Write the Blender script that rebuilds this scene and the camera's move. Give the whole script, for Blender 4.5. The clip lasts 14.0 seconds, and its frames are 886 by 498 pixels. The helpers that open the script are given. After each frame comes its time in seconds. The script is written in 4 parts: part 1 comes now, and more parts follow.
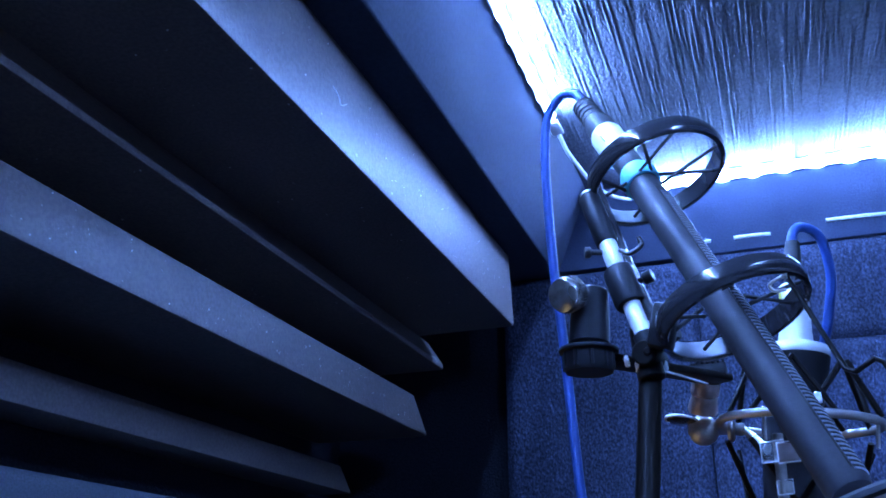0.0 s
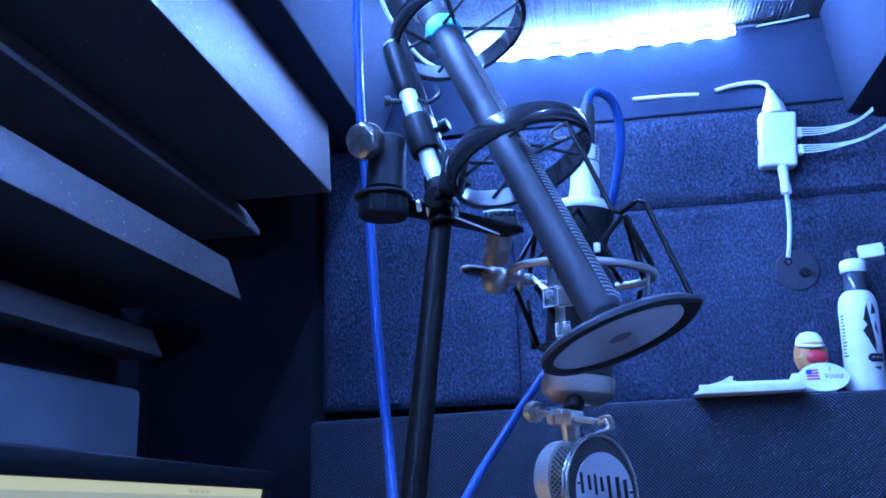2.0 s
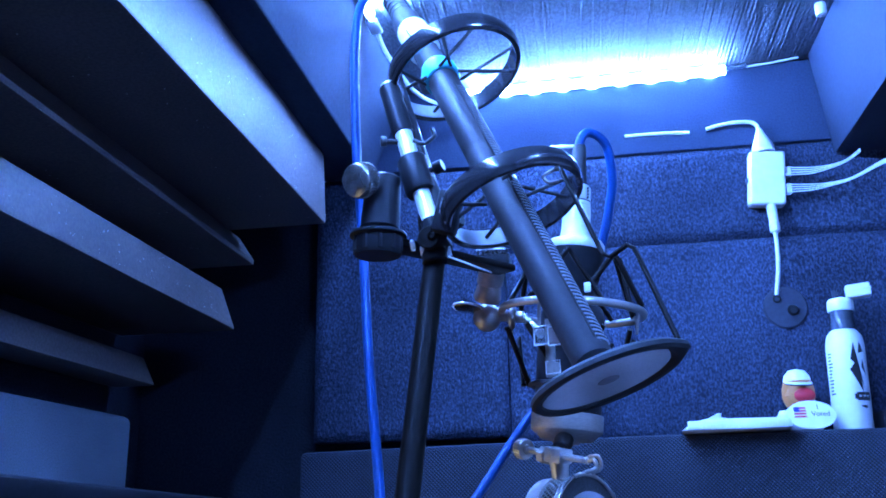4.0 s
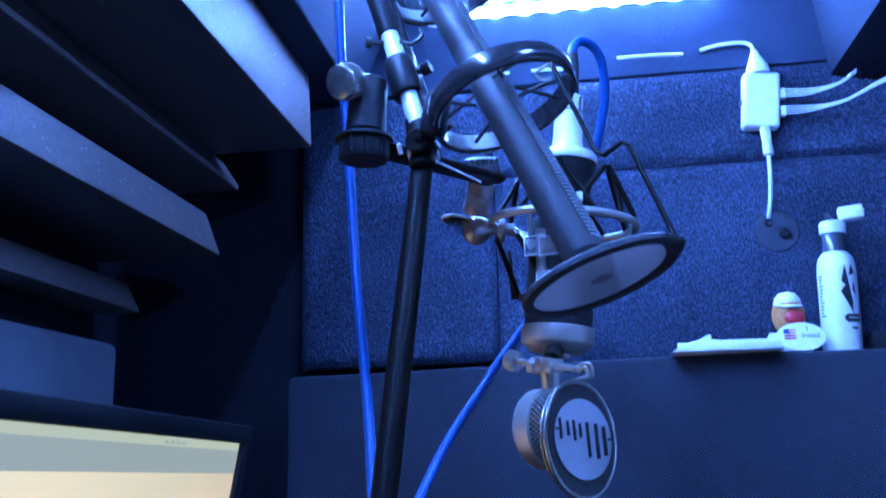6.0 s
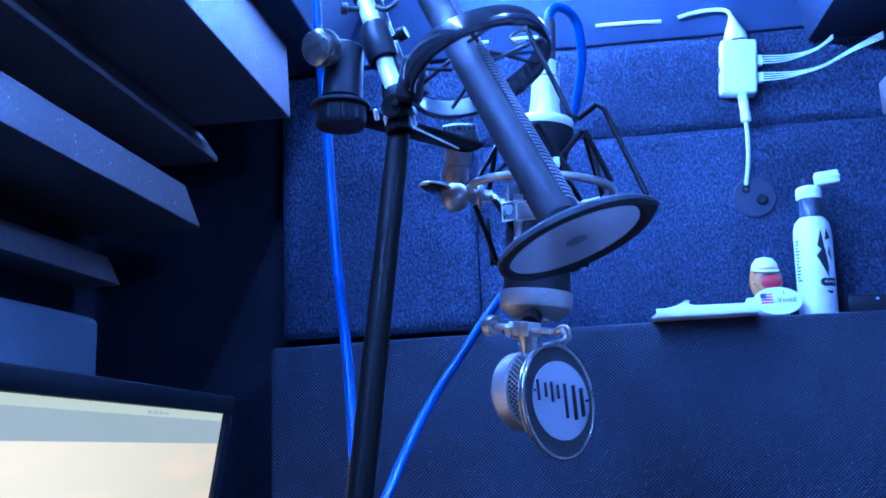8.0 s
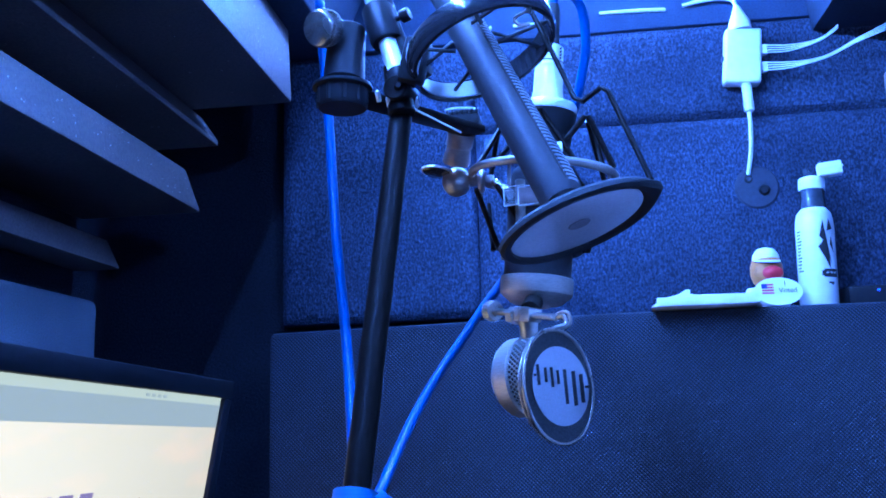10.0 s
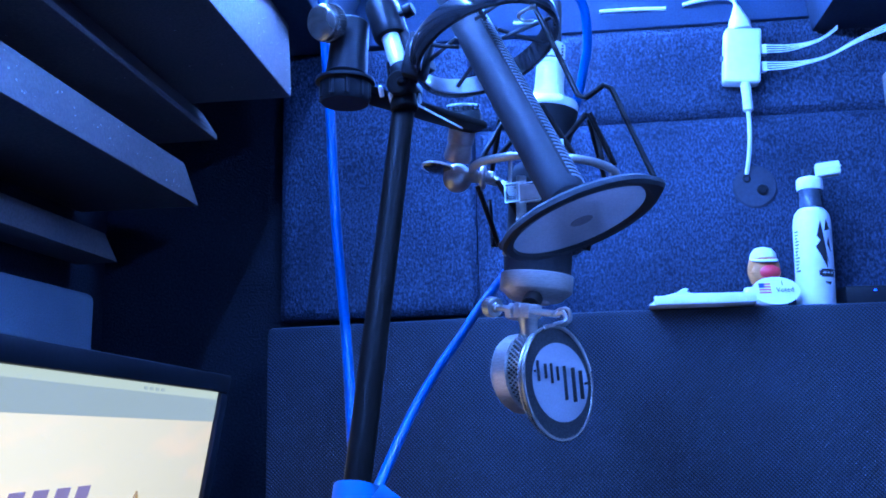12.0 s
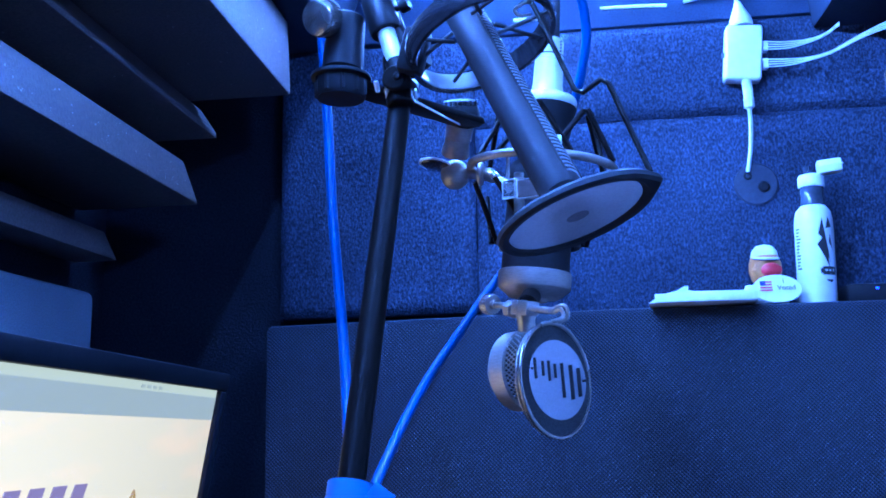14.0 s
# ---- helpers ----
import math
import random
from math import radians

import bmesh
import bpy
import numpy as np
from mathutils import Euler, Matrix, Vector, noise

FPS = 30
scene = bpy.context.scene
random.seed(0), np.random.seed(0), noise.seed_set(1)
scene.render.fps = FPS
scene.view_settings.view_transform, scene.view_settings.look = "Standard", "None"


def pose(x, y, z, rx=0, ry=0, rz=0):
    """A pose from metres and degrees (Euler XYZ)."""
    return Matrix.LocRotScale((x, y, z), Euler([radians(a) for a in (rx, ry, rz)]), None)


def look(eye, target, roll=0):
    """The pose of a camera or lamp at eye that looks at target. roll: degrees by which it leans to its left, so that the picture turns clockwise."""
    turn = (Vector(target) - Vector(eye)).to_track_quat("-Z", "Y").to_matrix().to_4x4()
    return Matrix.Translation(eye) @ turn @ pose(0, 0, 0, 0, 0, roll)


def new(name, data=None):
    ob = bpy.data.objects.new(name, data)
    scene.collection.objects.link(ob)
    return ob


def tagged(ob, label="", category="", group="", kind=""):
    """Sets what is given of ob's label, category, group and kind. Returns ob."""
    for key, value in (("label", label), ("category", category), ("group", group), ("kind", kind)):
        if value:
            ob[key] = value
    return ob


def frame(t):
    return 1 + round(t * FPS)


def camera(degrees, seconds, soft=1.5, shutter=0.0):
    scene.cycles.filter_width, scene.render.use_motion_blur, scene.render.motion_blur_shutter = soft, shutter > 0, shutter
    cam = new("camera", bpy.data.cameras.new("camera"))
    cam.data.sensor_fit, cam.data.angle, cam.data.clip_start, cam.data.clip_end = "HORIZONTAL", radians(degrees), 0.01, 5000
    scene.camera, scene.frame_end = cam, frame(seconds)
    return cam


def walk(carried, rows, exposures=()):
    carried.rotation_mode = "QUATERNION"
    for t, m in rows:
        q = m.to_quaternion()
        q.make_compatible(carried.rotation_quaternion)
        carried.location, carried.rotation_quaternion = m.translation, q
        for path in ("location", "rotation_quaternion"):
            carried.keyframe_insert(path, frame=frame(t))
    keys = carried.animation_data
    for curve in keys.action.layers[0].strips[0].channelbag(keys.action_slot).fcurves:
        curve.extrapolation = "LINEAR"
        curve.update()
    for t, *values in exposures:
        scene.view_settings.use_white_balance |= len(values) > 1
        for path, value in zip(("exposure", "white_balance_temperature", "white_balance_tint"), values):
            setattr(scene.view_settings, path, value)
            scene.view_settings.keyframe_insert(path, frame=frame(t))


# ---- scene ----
cam = camera(52.8, 14.0, soft=1.8, shutter=0.4)
PATH = [
    (0, (0.426, 0.157, 1.445), (-0.208, 1.897, 2.199), -0.0),
    (0.5, (0.428, 0.153, 1.438), (-0.169, 1.912, 2.179), -0.1),
    (0.7, (0.441, 0.152, 1.424), (-0.04, 1.955, 2.142), -2.1),
    (0.8, (0.443, 0.162, 1.423), (0.009, 2.002, 2.078), -1.2),
    (1, (0.444, 0.166, 1.421), (0.069, 2.046, 1.992), -1.5),
    (1.5, (0.445, 0.167, 1.419), (0.14, 2.076, 1.93), -1.7),
    (2, (0.447, 0.166, 1.421), (0.133, 2.073, 1.934), -1.9),
    (2.5, (0.448, 0.157, 1.424), (0.124, 2.054, 1.969), -1.8),
    (3, (0.449, 0.156, 1.426), (0.142, 2.049, 1.996), -1.6),
    (5.3, (0.447, 0.157, 1.425), (0.159, 2.053, 1.991), -1.1),
    (5.5, (0.447, 0.158, 1.424), (0.163, 2.059, 1.977), -1.2),
    (6, (0.445, 0.175, 1.409), (0.17, 2.105, 1.857), -1.5),
    (6.5, (0.449, 0.174, 1.405), (0.179, 2.117, 1.796), -2.0),
    (7, (0.45, 0.175, 1.404), (0.189, 2.119, 1.793), -2.3),
    (7.5, (0.449, 0.173, 1.404), (0.202, 2.119, 1.794), -2.5),
    (10, (0.447, 0.177, 1.401), (0.204, 2.127, 1.769), -1.7),
    (10.5, (0.445, 0.176, 1.4), (0.194, 2.127, 1.759), -1.6),
    (11, (0.446, 0.176, 1.4), (0.196, 2.128, 1.759), -1.2),
    (11.5, (0.445, 0.178, 1.399), (0.206, 2.132, 1.751), -1.1),
    (12, (0.444, 0.176, 1.4), (0.211, 2.129, 1.762), -1.2),
    (12.5, (0.444, 0.176, 1.399), (0.206, 2.127, 1.765), -1.2),
    (13, (0.446, 0.181, 1.398), (0.203, 2.133, 1.757), -1.5),
    (13.5, (0.446, 0.179, 1.4), (0.207, 2.132, 1.76), -1.4),
    (14, (0.447, 0.18, 1.399), (0.207, 2.132, 1.76), -1.2),
]
EXPOSURES = [(0, 2.65, 7800, 8), (1.0, 2.75, 8400, 9), (1.5, 2.85, 8100, 10), (1.9, 3.0, 6800, 10), (3.0, 3.2, 6450, 10), (5.5, 3.15, 6250, 13), (6.0, 3.08, 6200, 14), (6.5, 3.3, 5600, 16), (14, 3.35, 5500, 16)]
walk(cam, [(t, look(eye, target, roll)) for t, eye, target, roll in PATH], EXPOSURES)

# ---- light ----
world = bpy.data.worlds.new("night")
world.use_nodes = True
world.node_tree.nodes["Background"].inputs["Color"].default_value = (0.02, 0.03, 0.06, 1)
world.node_tree.nodes["Background"].inputs["Strength"].default_value = 0.1
scene.world = world
LED_COLOUR = (0.115, 0.30, 1.0)
LED_POWER = 1650.0
COAT_POWER = 14.0


# ---- materials ----
def nodes_of(name):
    m = bpy.data.materials.new(name)
    m.use_nodes = True
    return m, m.node_tree.nodes, m.node_tree.links, m.node_tree.nodes["Principled BSDF"]


def material(name, base, second=None, scale=60.0, rough=0.6, metal=0.0, bump=0.0, bump_scale=None, wear=0.15,
             stretch=(1, 1, 1), coat=0.0, contrast=(0.35, 0.65), depth=0.002, specular=0.5):
    """Two colours mixed by fine noise, a broad stain over them, and a relief."""
    m, n, l, b = nodes_of(name)
    second = second or tuple(c * 0.75 for c in base)
    co = n.new("ShaderNodeTexCoord")
    mp = n.new("ShaderNodeMapping")
    mp.inputs["Scale"].default_value = stretch
    l.new(co.outputs["Object"], mp.inputs["Vector"])
    fine = n.new("ShaderNodeTexNoise")
    fine.inputs["Scale"].default_value, fine.inputs["Detail"].default_value = scale, 4
    l.new(mp.outputs["Vector"], fine.inputs["Vector"])
    ramp = n.new("ShaderNodeValToRGB")
    ramp.color_ramp.elements[0].position, ramp.color_ramp.elements[1].position = contrast
    ramp.color_ramp.elements[0].color, ramp.color_ramp.elements[1].color = (*second, 1), (*base, 1)
    l.new(fine.outputs["Fac"], ramp.inputs["Fac"])
    broad = n.new("ShaderNodeTexNoise")
    broad.inputs["Scale"].default_value, broad.inputs["Detail"].default_value = 9, 3
    l.new(co.outputs["Object"], broad.inputs["Vector"])
    mr = n.new("ShaderNodeMapRange")
    mr.inputs["From Min"].default_value, mr.inputs["From Max"].default_value = 0.3, 0.7
    mr.inputs["To Min"].default_value, mr.inputs["To Max"].default_value = 1 - wear, 1 + wear
    l.new(broad.outputs["Fac"], mr.inputs["Value"])
    mul = n.new("ShaderNodeVectorMath")
    mul.operation = "SCALE"
    l.new(ramp.outputs["Color"], mul.inputs[0])
    l.new(mr.outputs["Result"], mul.inputs["Scale"])
    l.new(mul.outputs["Vector"], b.inputs["Base Color"])
    rr = n.new("ShaderNodeMapRange")
    rr.inputs["To Min"].default_value, rr.inputs["To Max"].default_value = max(0.03, rough - 0.1), min(1, rough + 0.1)
    l.new(broad.outputs["Fac"], rr.inputs["Value"])
    l.new(rr.outputs["Result"], b.inputs["Roughness"])
    b.inputs["Metallic"].default_value = metal
    b.inputs["Coat Weight"].default_value = coat
    b.inputs["Specular IOR Level"].default_value = specular
    if bump:
        rel = n.new("ShaderNodeTexNoise")
        rel.inputs["Scale"].default_value, rel.inputs["Detail"].default_value = bump_scale or scale, 3
        l.new(mp.outputs["Vector"], rel.inputs["Vector"])
        bp = n.new("ShaderNodeBump")
        bp.inputs["Strength"].default_value, bp.inputs["Distance"].default_value = bump, depth
        l.new(rel.outputs["Fac"], bp.inputs["Height"])
        l.new(bp.outputs["Normal"], b.inputs["Normal"])
    return m


def weave(name, base, size=0.0022):
    """Open-mesh cloth: rows of small dark holes between raised threads."""
    m, n, l, b = nodes_of(name)
    co = n.new("ShaderNodeTexCoord")
    sep = n.new("ShaderNodeSeparateXYZ")
    l.new(co.outputs["Object"], sep.inputs[0])

    def wave(a, b_, sign):
        s = n.new("ShaderNodeMath")
        s.operation = "ADD" if sign > 0 else "SUBTRACT"
        l.new(a, s.inputs[0])
        l.new(b_, s.inputs[1])
        k = n.new("ShaderNodeMath")
        k.operation = "MULTIPLY"
        k.inputs[1].default_value = math.pi / size
        l.new(s.outputs[0], k.inputs[0])
        c = n.new("ShaderNodeMath")
        c.operation = "SINE"
        l.new(k.outputs[0], c.inputs[0])
        q = n.new("ShaderNodeMath")
        q.operation = "ABSOLUTE"
        l.new(c.outputs[0], q.inputs[0])
        return q.outputs[0]

    up = n.new("ShaderNodeMath")
    up.operation = "ADD"
    l.new(sep.outputs["Z"], up.inputs[0])
    l.new(sep.outputs["Y"], up.inputs[1])
    w = n.new("ShaderNodeMath")
    w.operation = "MULTIPLY"
    l.new(wave(sep.outputs["X"], up.outputs[0], 1), w.inputs[0])
    l.new(wave(sep.outputs["X"], up.outputs[0], -1), w.inputs[1])
    broad = n.new("ShaderNodeTexNoise")
    broad.inputs["Scale"].default_value = 14
    l.new(co.outputs["Object"], broad.inputs["Vector"])
    mixer = n.new("ShaderNodeMath")
    mixer.operation = "MULTIPLY"
    l.new(w.outputs[0], mixer.inputs[0])
    mr = n.new("ShaderNodeMapRange")
    mr.inputs["To Min"].default_value, mr.inputs["To Max"].default_value = 0.7, 1.3
    l.new(broad.outputs["Fac"], mr.inputs["Value"])
    l.new(mr.outputs["Result"], mixer.inputs[1])
    ramp = n.new("ShaderNodeValToRGB")
    ramp.color_ramp.elements[0].position, ramp.color_ramp.elements[1].position = 0.05, 0.7
    ramp.color_ramp.elements[0].color = (*[c * 0.06 for c in base], 1)
    ramp.color_ramp.elements[1].color = (*base, 1)
    l.new(mixer.outputs[0], ramp.inputs["Fac"])
    l.new(ramp.outputs["Color"], b.inputs["Base Color"])
    b.inputs["Roughness"].default_value = 0.85
    bp = n.new("ShaderNodeBump")
    bp.inputs["Strength"].default_value, bp.inputs["Distance"].default_value = 0.9, 0.0010
    l.new(w.outputs[0], bp.inputs["Height"])
    l.new(bp.outputs["Normal"], b.inputs["Normal"])
    return m


def glow(name, colour, power):
    m, n, l, b = nodes_of(name)
    b.inputs["Base Color"].default_value = (0.03, 0.03, 0.03, 1)
    b.inputs["Emission Color"].default_value = (*colour, 1)
    b.inputs["Emission Strength"].default_value = power
    return m


def clear(name, colour=(0.9, 0.95, 1.0), rough=0.05):
    m, n, l, b = nodes_of(name)
    b.inputs["Base Color"].default_value = (*colour, 1)
    b.inputs["Roughness"].default_value = rough
    b.inputs["Transmission Weight"].default_value = 0.9
    b.inputs["IOR"].default_value = 1.35
    return m


CARPET = material("carpet", (0.083, 0.105, 0.161), (0.020, 0.025, 0.042), scale=500, rough=0.95, bump=0.9, bump_scale=420, depth=0.003, contrast=(0.40, 0.80), wear=0.32, stretch=(1, 1, 0.62), specular=0.1)
BLACK_FELT = material("black_felt", (0.020, 0.021, 0.028), (0.010, 0.011, 0.015), scale=400, rough=0.95, bump=0.6, depth=0.002, specular=0.05)
# pale colour standing in for light caught by black ridges
LIT_RIDGE = material("lit_ridge_paint", (0.42, 0.42, 0.45), (0.32, 0.32, 0.35), scale=400, rough=0.45, metal=0.3)
FELT = material("smooth_felt", (0.044, 0.060, 0.098), (0.034, 0.046, 0.076), scale=500, rough=0.9, bump=0.3, depth=0.001, specular=0.15)
RIBBED = material("ribbed_carpet", (0.140, 0.146, 0.168), (0.088, 0.093, 0.110), scale=420, rough=0.95, bump=0.5, depth=0.002, stretch=(1, 0.5, 1), wear=0.2, specular=0.1)
BOARD = material("stained_board", (0.150, 0.110, 0.096), (0.094, 0.068, 0.059), scale=420, rough=0.55, bump=0.35, depth=0.0008, wear=0.2)
COVE = material("cove_paint", (0.026, 0.033, 0.052), (0.020, 0.026, 0.041), scale=300, rough=0.85, specular=0.15, bump=0.2, depth=0.001)
DUST = material("dust", (0.75, 0.74, 0.72), scale=200, rough=0.9)
CLOTH = weave("grille_cloth", (0.020, 0.032, 0.058), 0.0036)
GREY_CLOTH = material("grey_cloth", (0.135, 0.145, 0.165), (0.095, 0.104, 0.115), scale=700, rough=0.9, bump=0.3, depth=0.0006, specular=0.2)
BLACK_METAL = material("black_metal", (0.008, 0.006, 0.005), scale=200, rough=0.40, metal=0.0, specular=0.05, bump=0.05)
BLACK_PLASTIC = material("black_plastic", (0.010, 0.010, 0.012), scale=300, rough=0.5, specular=0.2, bump=0.1, depth=0.0004)
MIC_BLACK = material("matt_mic_black", (0.024, 0.023, 0.027), (0.018, 0.018, 0.021), scale=600, rough=0.6, metal=0.0, specular=0.25, bump=0.12, depth=0.0003)
GLOSS_BLACK = material("glossy_black_plastic", (0.02, 0.02, 0.023), scale=200, rough=0.16, coat=0.8)
RING_SHEEN = material("pale_ring_sheen", (0.34, 0.34, 0.35), (0.28, 0.28, 0.29), scale=200, rough=0.35)
RUBBER = material("rubber", (0.02, 0.02, 0.022), scale=300, rough=0.7)
CHROME = material("chrome", (0.90, 0.90, 0.90), (0.82, 0.82, 0.82), scale=90, rough=0.38, metal=0.35, wear=0.05)
SILVER = material("satin_silver", (0.54, 0.47, 0.42), (0.44, 0.38, 0.34), scale=300, rough=0.42, metal=0.75, wear=0.08, stretch=(1, 1, 6), bump=0.06, depth=0.0003)
NICKEL = material("nickel", (0.56, 0.50, 0.45), (0.42, 0.37, 0.33), scale=200, rough=0.28, metal=0.95)
COPPER = material("copper_tint", (0.45, 0.34, 0.30), (0.35, 0.26, 0.24), scale=200, rough=0.4, metal=0.8)
MESH_METAL = material("grille_metal", (0.5, 0.49, 0.47), (0.4, 0.4, 0.38), scale=300, rough=0.35, metal=0.9)
WHITE = material("white_plastic", (0.80, 0.80, 0.80), (0.74, 0.74, 0.74), scale=120, rough=0.35, wear=0.04)
WHITE_CABLE = material("white_cable", (0.78, 0.78, 0.78), (0.68, 0.68, 0.68), scale=200, rough=0.45, wear=0.06)
PLUG = material("pale_plug_metal", (0.78, 0.78, 0.76), (0.7, 0.7, 0.68), scale=200, rough=0.45, metal=0.35, wear=0.06)
BLUE_CABLE = material("blue_cable", (0.002, 0.052, 0.20), (0.002, 0.043, 0.17), scale=400, rough=0.5, specular=0.3, bump=0.15, depth=0.0004, wear=0.1)
TEAL = material("teal_tape", (0.05, 0.45, 0.55), (0.04, 0.36, 0.46), scale=200, rough=0.5)
BLUE_TAPE = material("blue_tape", (0.024, 0.125, 0.32), (0.019, 0.10, 0.26), scale=150, rough=0.6, bump=0.2, depth=0.0006)
MESH_DARK = material("dark_wire_mesh", (0.07, 0.068, 0.070), (0.02, 0.02, 0.02), scale=1500, rough=0.5, metal=0.5)
BADGE = material("pale_badge", (0.40, 0.37, 0.38), (0.34, 0.32, 0.33), scale=1200, rough=0.6, wear=0.08)
CLEAR = clear("clear_plastic")
SMOKE_DARK = material("smoky_plastic", (0.06, 0.07, 0.09), (0.03, 0.035, 0.045), scale=80, rough=0.15, coat=0.5)
YELLOW = material("yellow_band", (0.75, 0.55, 0.06), scale=200, rough=0.5)
INK = material("black_ink", (0.012, 0.012, 0.014), scale=200, rough=0.5)
RED = material("red_paint", (0.7, 0.03, 0.04), (0.6, 0.025, 0.03), scale=100, rough=0.4)
SKIN = material("tan_paint", (0.62, 0.21, 0.05), (0.55, 0.17, 0.04), scale=60, rough=0.45)
FLAG_BLUE = material("flag_blue", (0.04, 0.06, 0.35), scale=100, rough=0.5)
LED = glow("led_light", LED_COLOUR, LED_POWER)
LED_COAT = glow("led_coat_light", LED_COLOUR, COAT_POWER)
PLATE = material("dark_plate", (0.024, 0.028, 0.044), (0.017, 0.020, 0.032), scale=300, rough=0.7, bump=0.2, depth=0.0006)


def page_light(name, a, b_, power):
    """A lit page with soft tan clouds, paler towards one side to imitate viewing-angle falloff."""
    m, n, l, b = nodes_of(name)
    co = n.new("ShaderNodeTexCoord")
    mp = n.new("ShaderNodeMapping")
    mp.inputs["Scale"].default_value = (6, 6, 22)
    mp.inputs["Rotation"].default_value = (radians(12), 0, 0)
    l.new(co.outputs["Object"], mp.inputs["Vector"])
    t = n.new("ShaderNodeTexNoise")
    t.inputs["Scale"].default_value, t.inputs["Detail"].default_value = 1.6, 4
    l.new(mp.outputs["Vector"], t.inputs["Vector"])
    r = n.new("ShaderNodeValToRGB")
    r.color_ramp.elements[0].position, r.color_ramp.elements[1].position = 0.50, 0.72
    r.color_ramp.elements[0].color, r.color_ramp.elements[1].color = (*a, 1), (*b_, 1)
    l.new(t.outputs["Fac"], r.inputs["Fac"])
    sep = n.new("ShaderNodeSeparateXYZ")
    l.new(co.outputs["Object"], sep.inputs[0])
    fade = n.new("ShaderNodeMapRange")
    fade.inputs["From Min"].default_value, fade.inputs["From Max"].default_value = -0.06, 0.26
    fade.inputs["To Min"].default_value, fade.inputs["To Max"].default_value = power * 1.30, power * 0.95
    l.new(sep.outputs["Y"], fade.inputs["Value"])
    l.new(fade.outputs["Result"], b.inputs["Emission Strength"])
    l.new(r.outputs["Color"], b.inputs["Emission Color"])
    b.inputs["Base Color"].default_value = (0.03, 0.03, 0.03, 1)
    b.inputs["Roughness"].default_value = 0.4
    return m


def thin_cloth(name, base, through_):
    """Woven cloth that lets some light through."""
    m = material(name, base, tuple(c * 0.8 for c in base), scale=900, rough=0.85, bump=0.3, depth=0.0004, wear=0.25)
    n, l = m.node_tree.nodes, m.node_tree.links
    b = n["Principled BSDF"]
    tr = n.new("ShaderNodeBsdfTranslucent")
    tr.inputs["Color"].default_value = (*through_, 1)
    mx = n.new("ShaderNodeMixShader")
    mx.inputs["Fac"].default_value = 0.28
    l.new(b.outputs["BSDF"], mx.inputs[1])
    l.new(tr.outputs["BSDF"], mx.inputs[2])
    l.new(mx.outputs["Shader"], n["Material Output"].inputs["Surface"])
    return m


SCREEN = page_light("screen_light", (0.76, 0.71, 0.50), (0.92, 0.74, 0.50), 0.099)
SCREEN_BAR = glow("screen_bar_light", (0.37, 0.46, 0.43), 0.099)
SCREEN_TOP = glow("screen_top_light", (0.56, 0.66, 0.52), 0.099)
PURPLE = glow("purple_page_light", (0.24, 0.19, 0.33), 0.112)
ORANGE = glow("orange_page_light", (0.42, 0.28, 0.10), 0.112)
POP_TIP_SHADOW = material("tip_shadow_cloth", (0.27, 0.24, 0.25), (0.22, 0.20, 0.21), scale=900, rough=0.9)
POP_CLOTH = thin_cloth("pop_screen_cloth", (0.55, 0.51, 0.52), (0.5, 0.46, 0.46))
# tone of the unseen closing surfaces, set for the fill they bounce
PLAIN = material("bounce_lining", (0.36, 0.33, 0.31), (0.28, 0.26, 0.245), scale=300, rough=0.9, specular=0.15, bump=0.4, depth=0.001)
BLUE_DOT = glow("blue_indicator", (0.02, 0.05, 1.0), 2.0)


# ---- mesh helpers ----
def link(name, bm, material_, base, parent=None, smooth=True):
    bmesh.ops.translate(bm, verts=bm.verts, vec=-Vector(base))
    me = bpy.data.meshes.new(name)
    bmesh.ops.recalc_face_normals(bm, faces=bm.faces)
    bm.to_mesh(me)
    bm.free()
    for m in material_ if isinstance(material_, (list, tuple)) else [material_]:
        me.materials.append(m)
    if smooth:
        for p in me.polygons:
            p.use_smooth = True
        me.set_sharp_from_angle(angle=radians(38))
    ob = new(name, me)
    if parent:
        ob.parent = parent
    else:
        ob.location = base
    return ob


BASE = {}


def thing(name, base, label, category, group="", kind=""):
    ob = new(name)
    ob.empty_display_size = 0.02
    ob.location = base
    BASE[ob.name] = Vector(base)
    return tagged(ob, label, category, group, kind)


def part(name, bm, material_, parent, label=""):
    top = parent
    while top.parent:
        top = top.parent
    base = BASE[top.name] if top.name in BASE else top.location
    ob = link(name, bm, material_, base, parent)
    return tagged(ob, label) if label else ob


def solid(name, bm, material_, base, label, category, group="", kind=""):
    ob = link(name, bm, material_, base)
    BASE[ob.name] = Vector(base)
    return tagged(ob, label, category, group, kind)


def box(x0, x1, y0, y1, z0, z1, bevel=0.0, seg=2):
    bm = bmesh.new()
    bmesh.ops.create_cube(bm, size=1)
    for v in bm.verts:
        v.co = Vector(((x0 + x1) / 2 + v.co.x * (x1 - x0), (y0 + y1) / 2 + v.co.y * (y1 - y0), (z0 + z1) / 2 + v.co.z * (z1 - z0)))
    if bevel:
        bmesh.ops.bevel(bm, geom=bm.edges[:], offset=bevel, segments=seg, affect="EDGES", profile=0.5)
    return bm


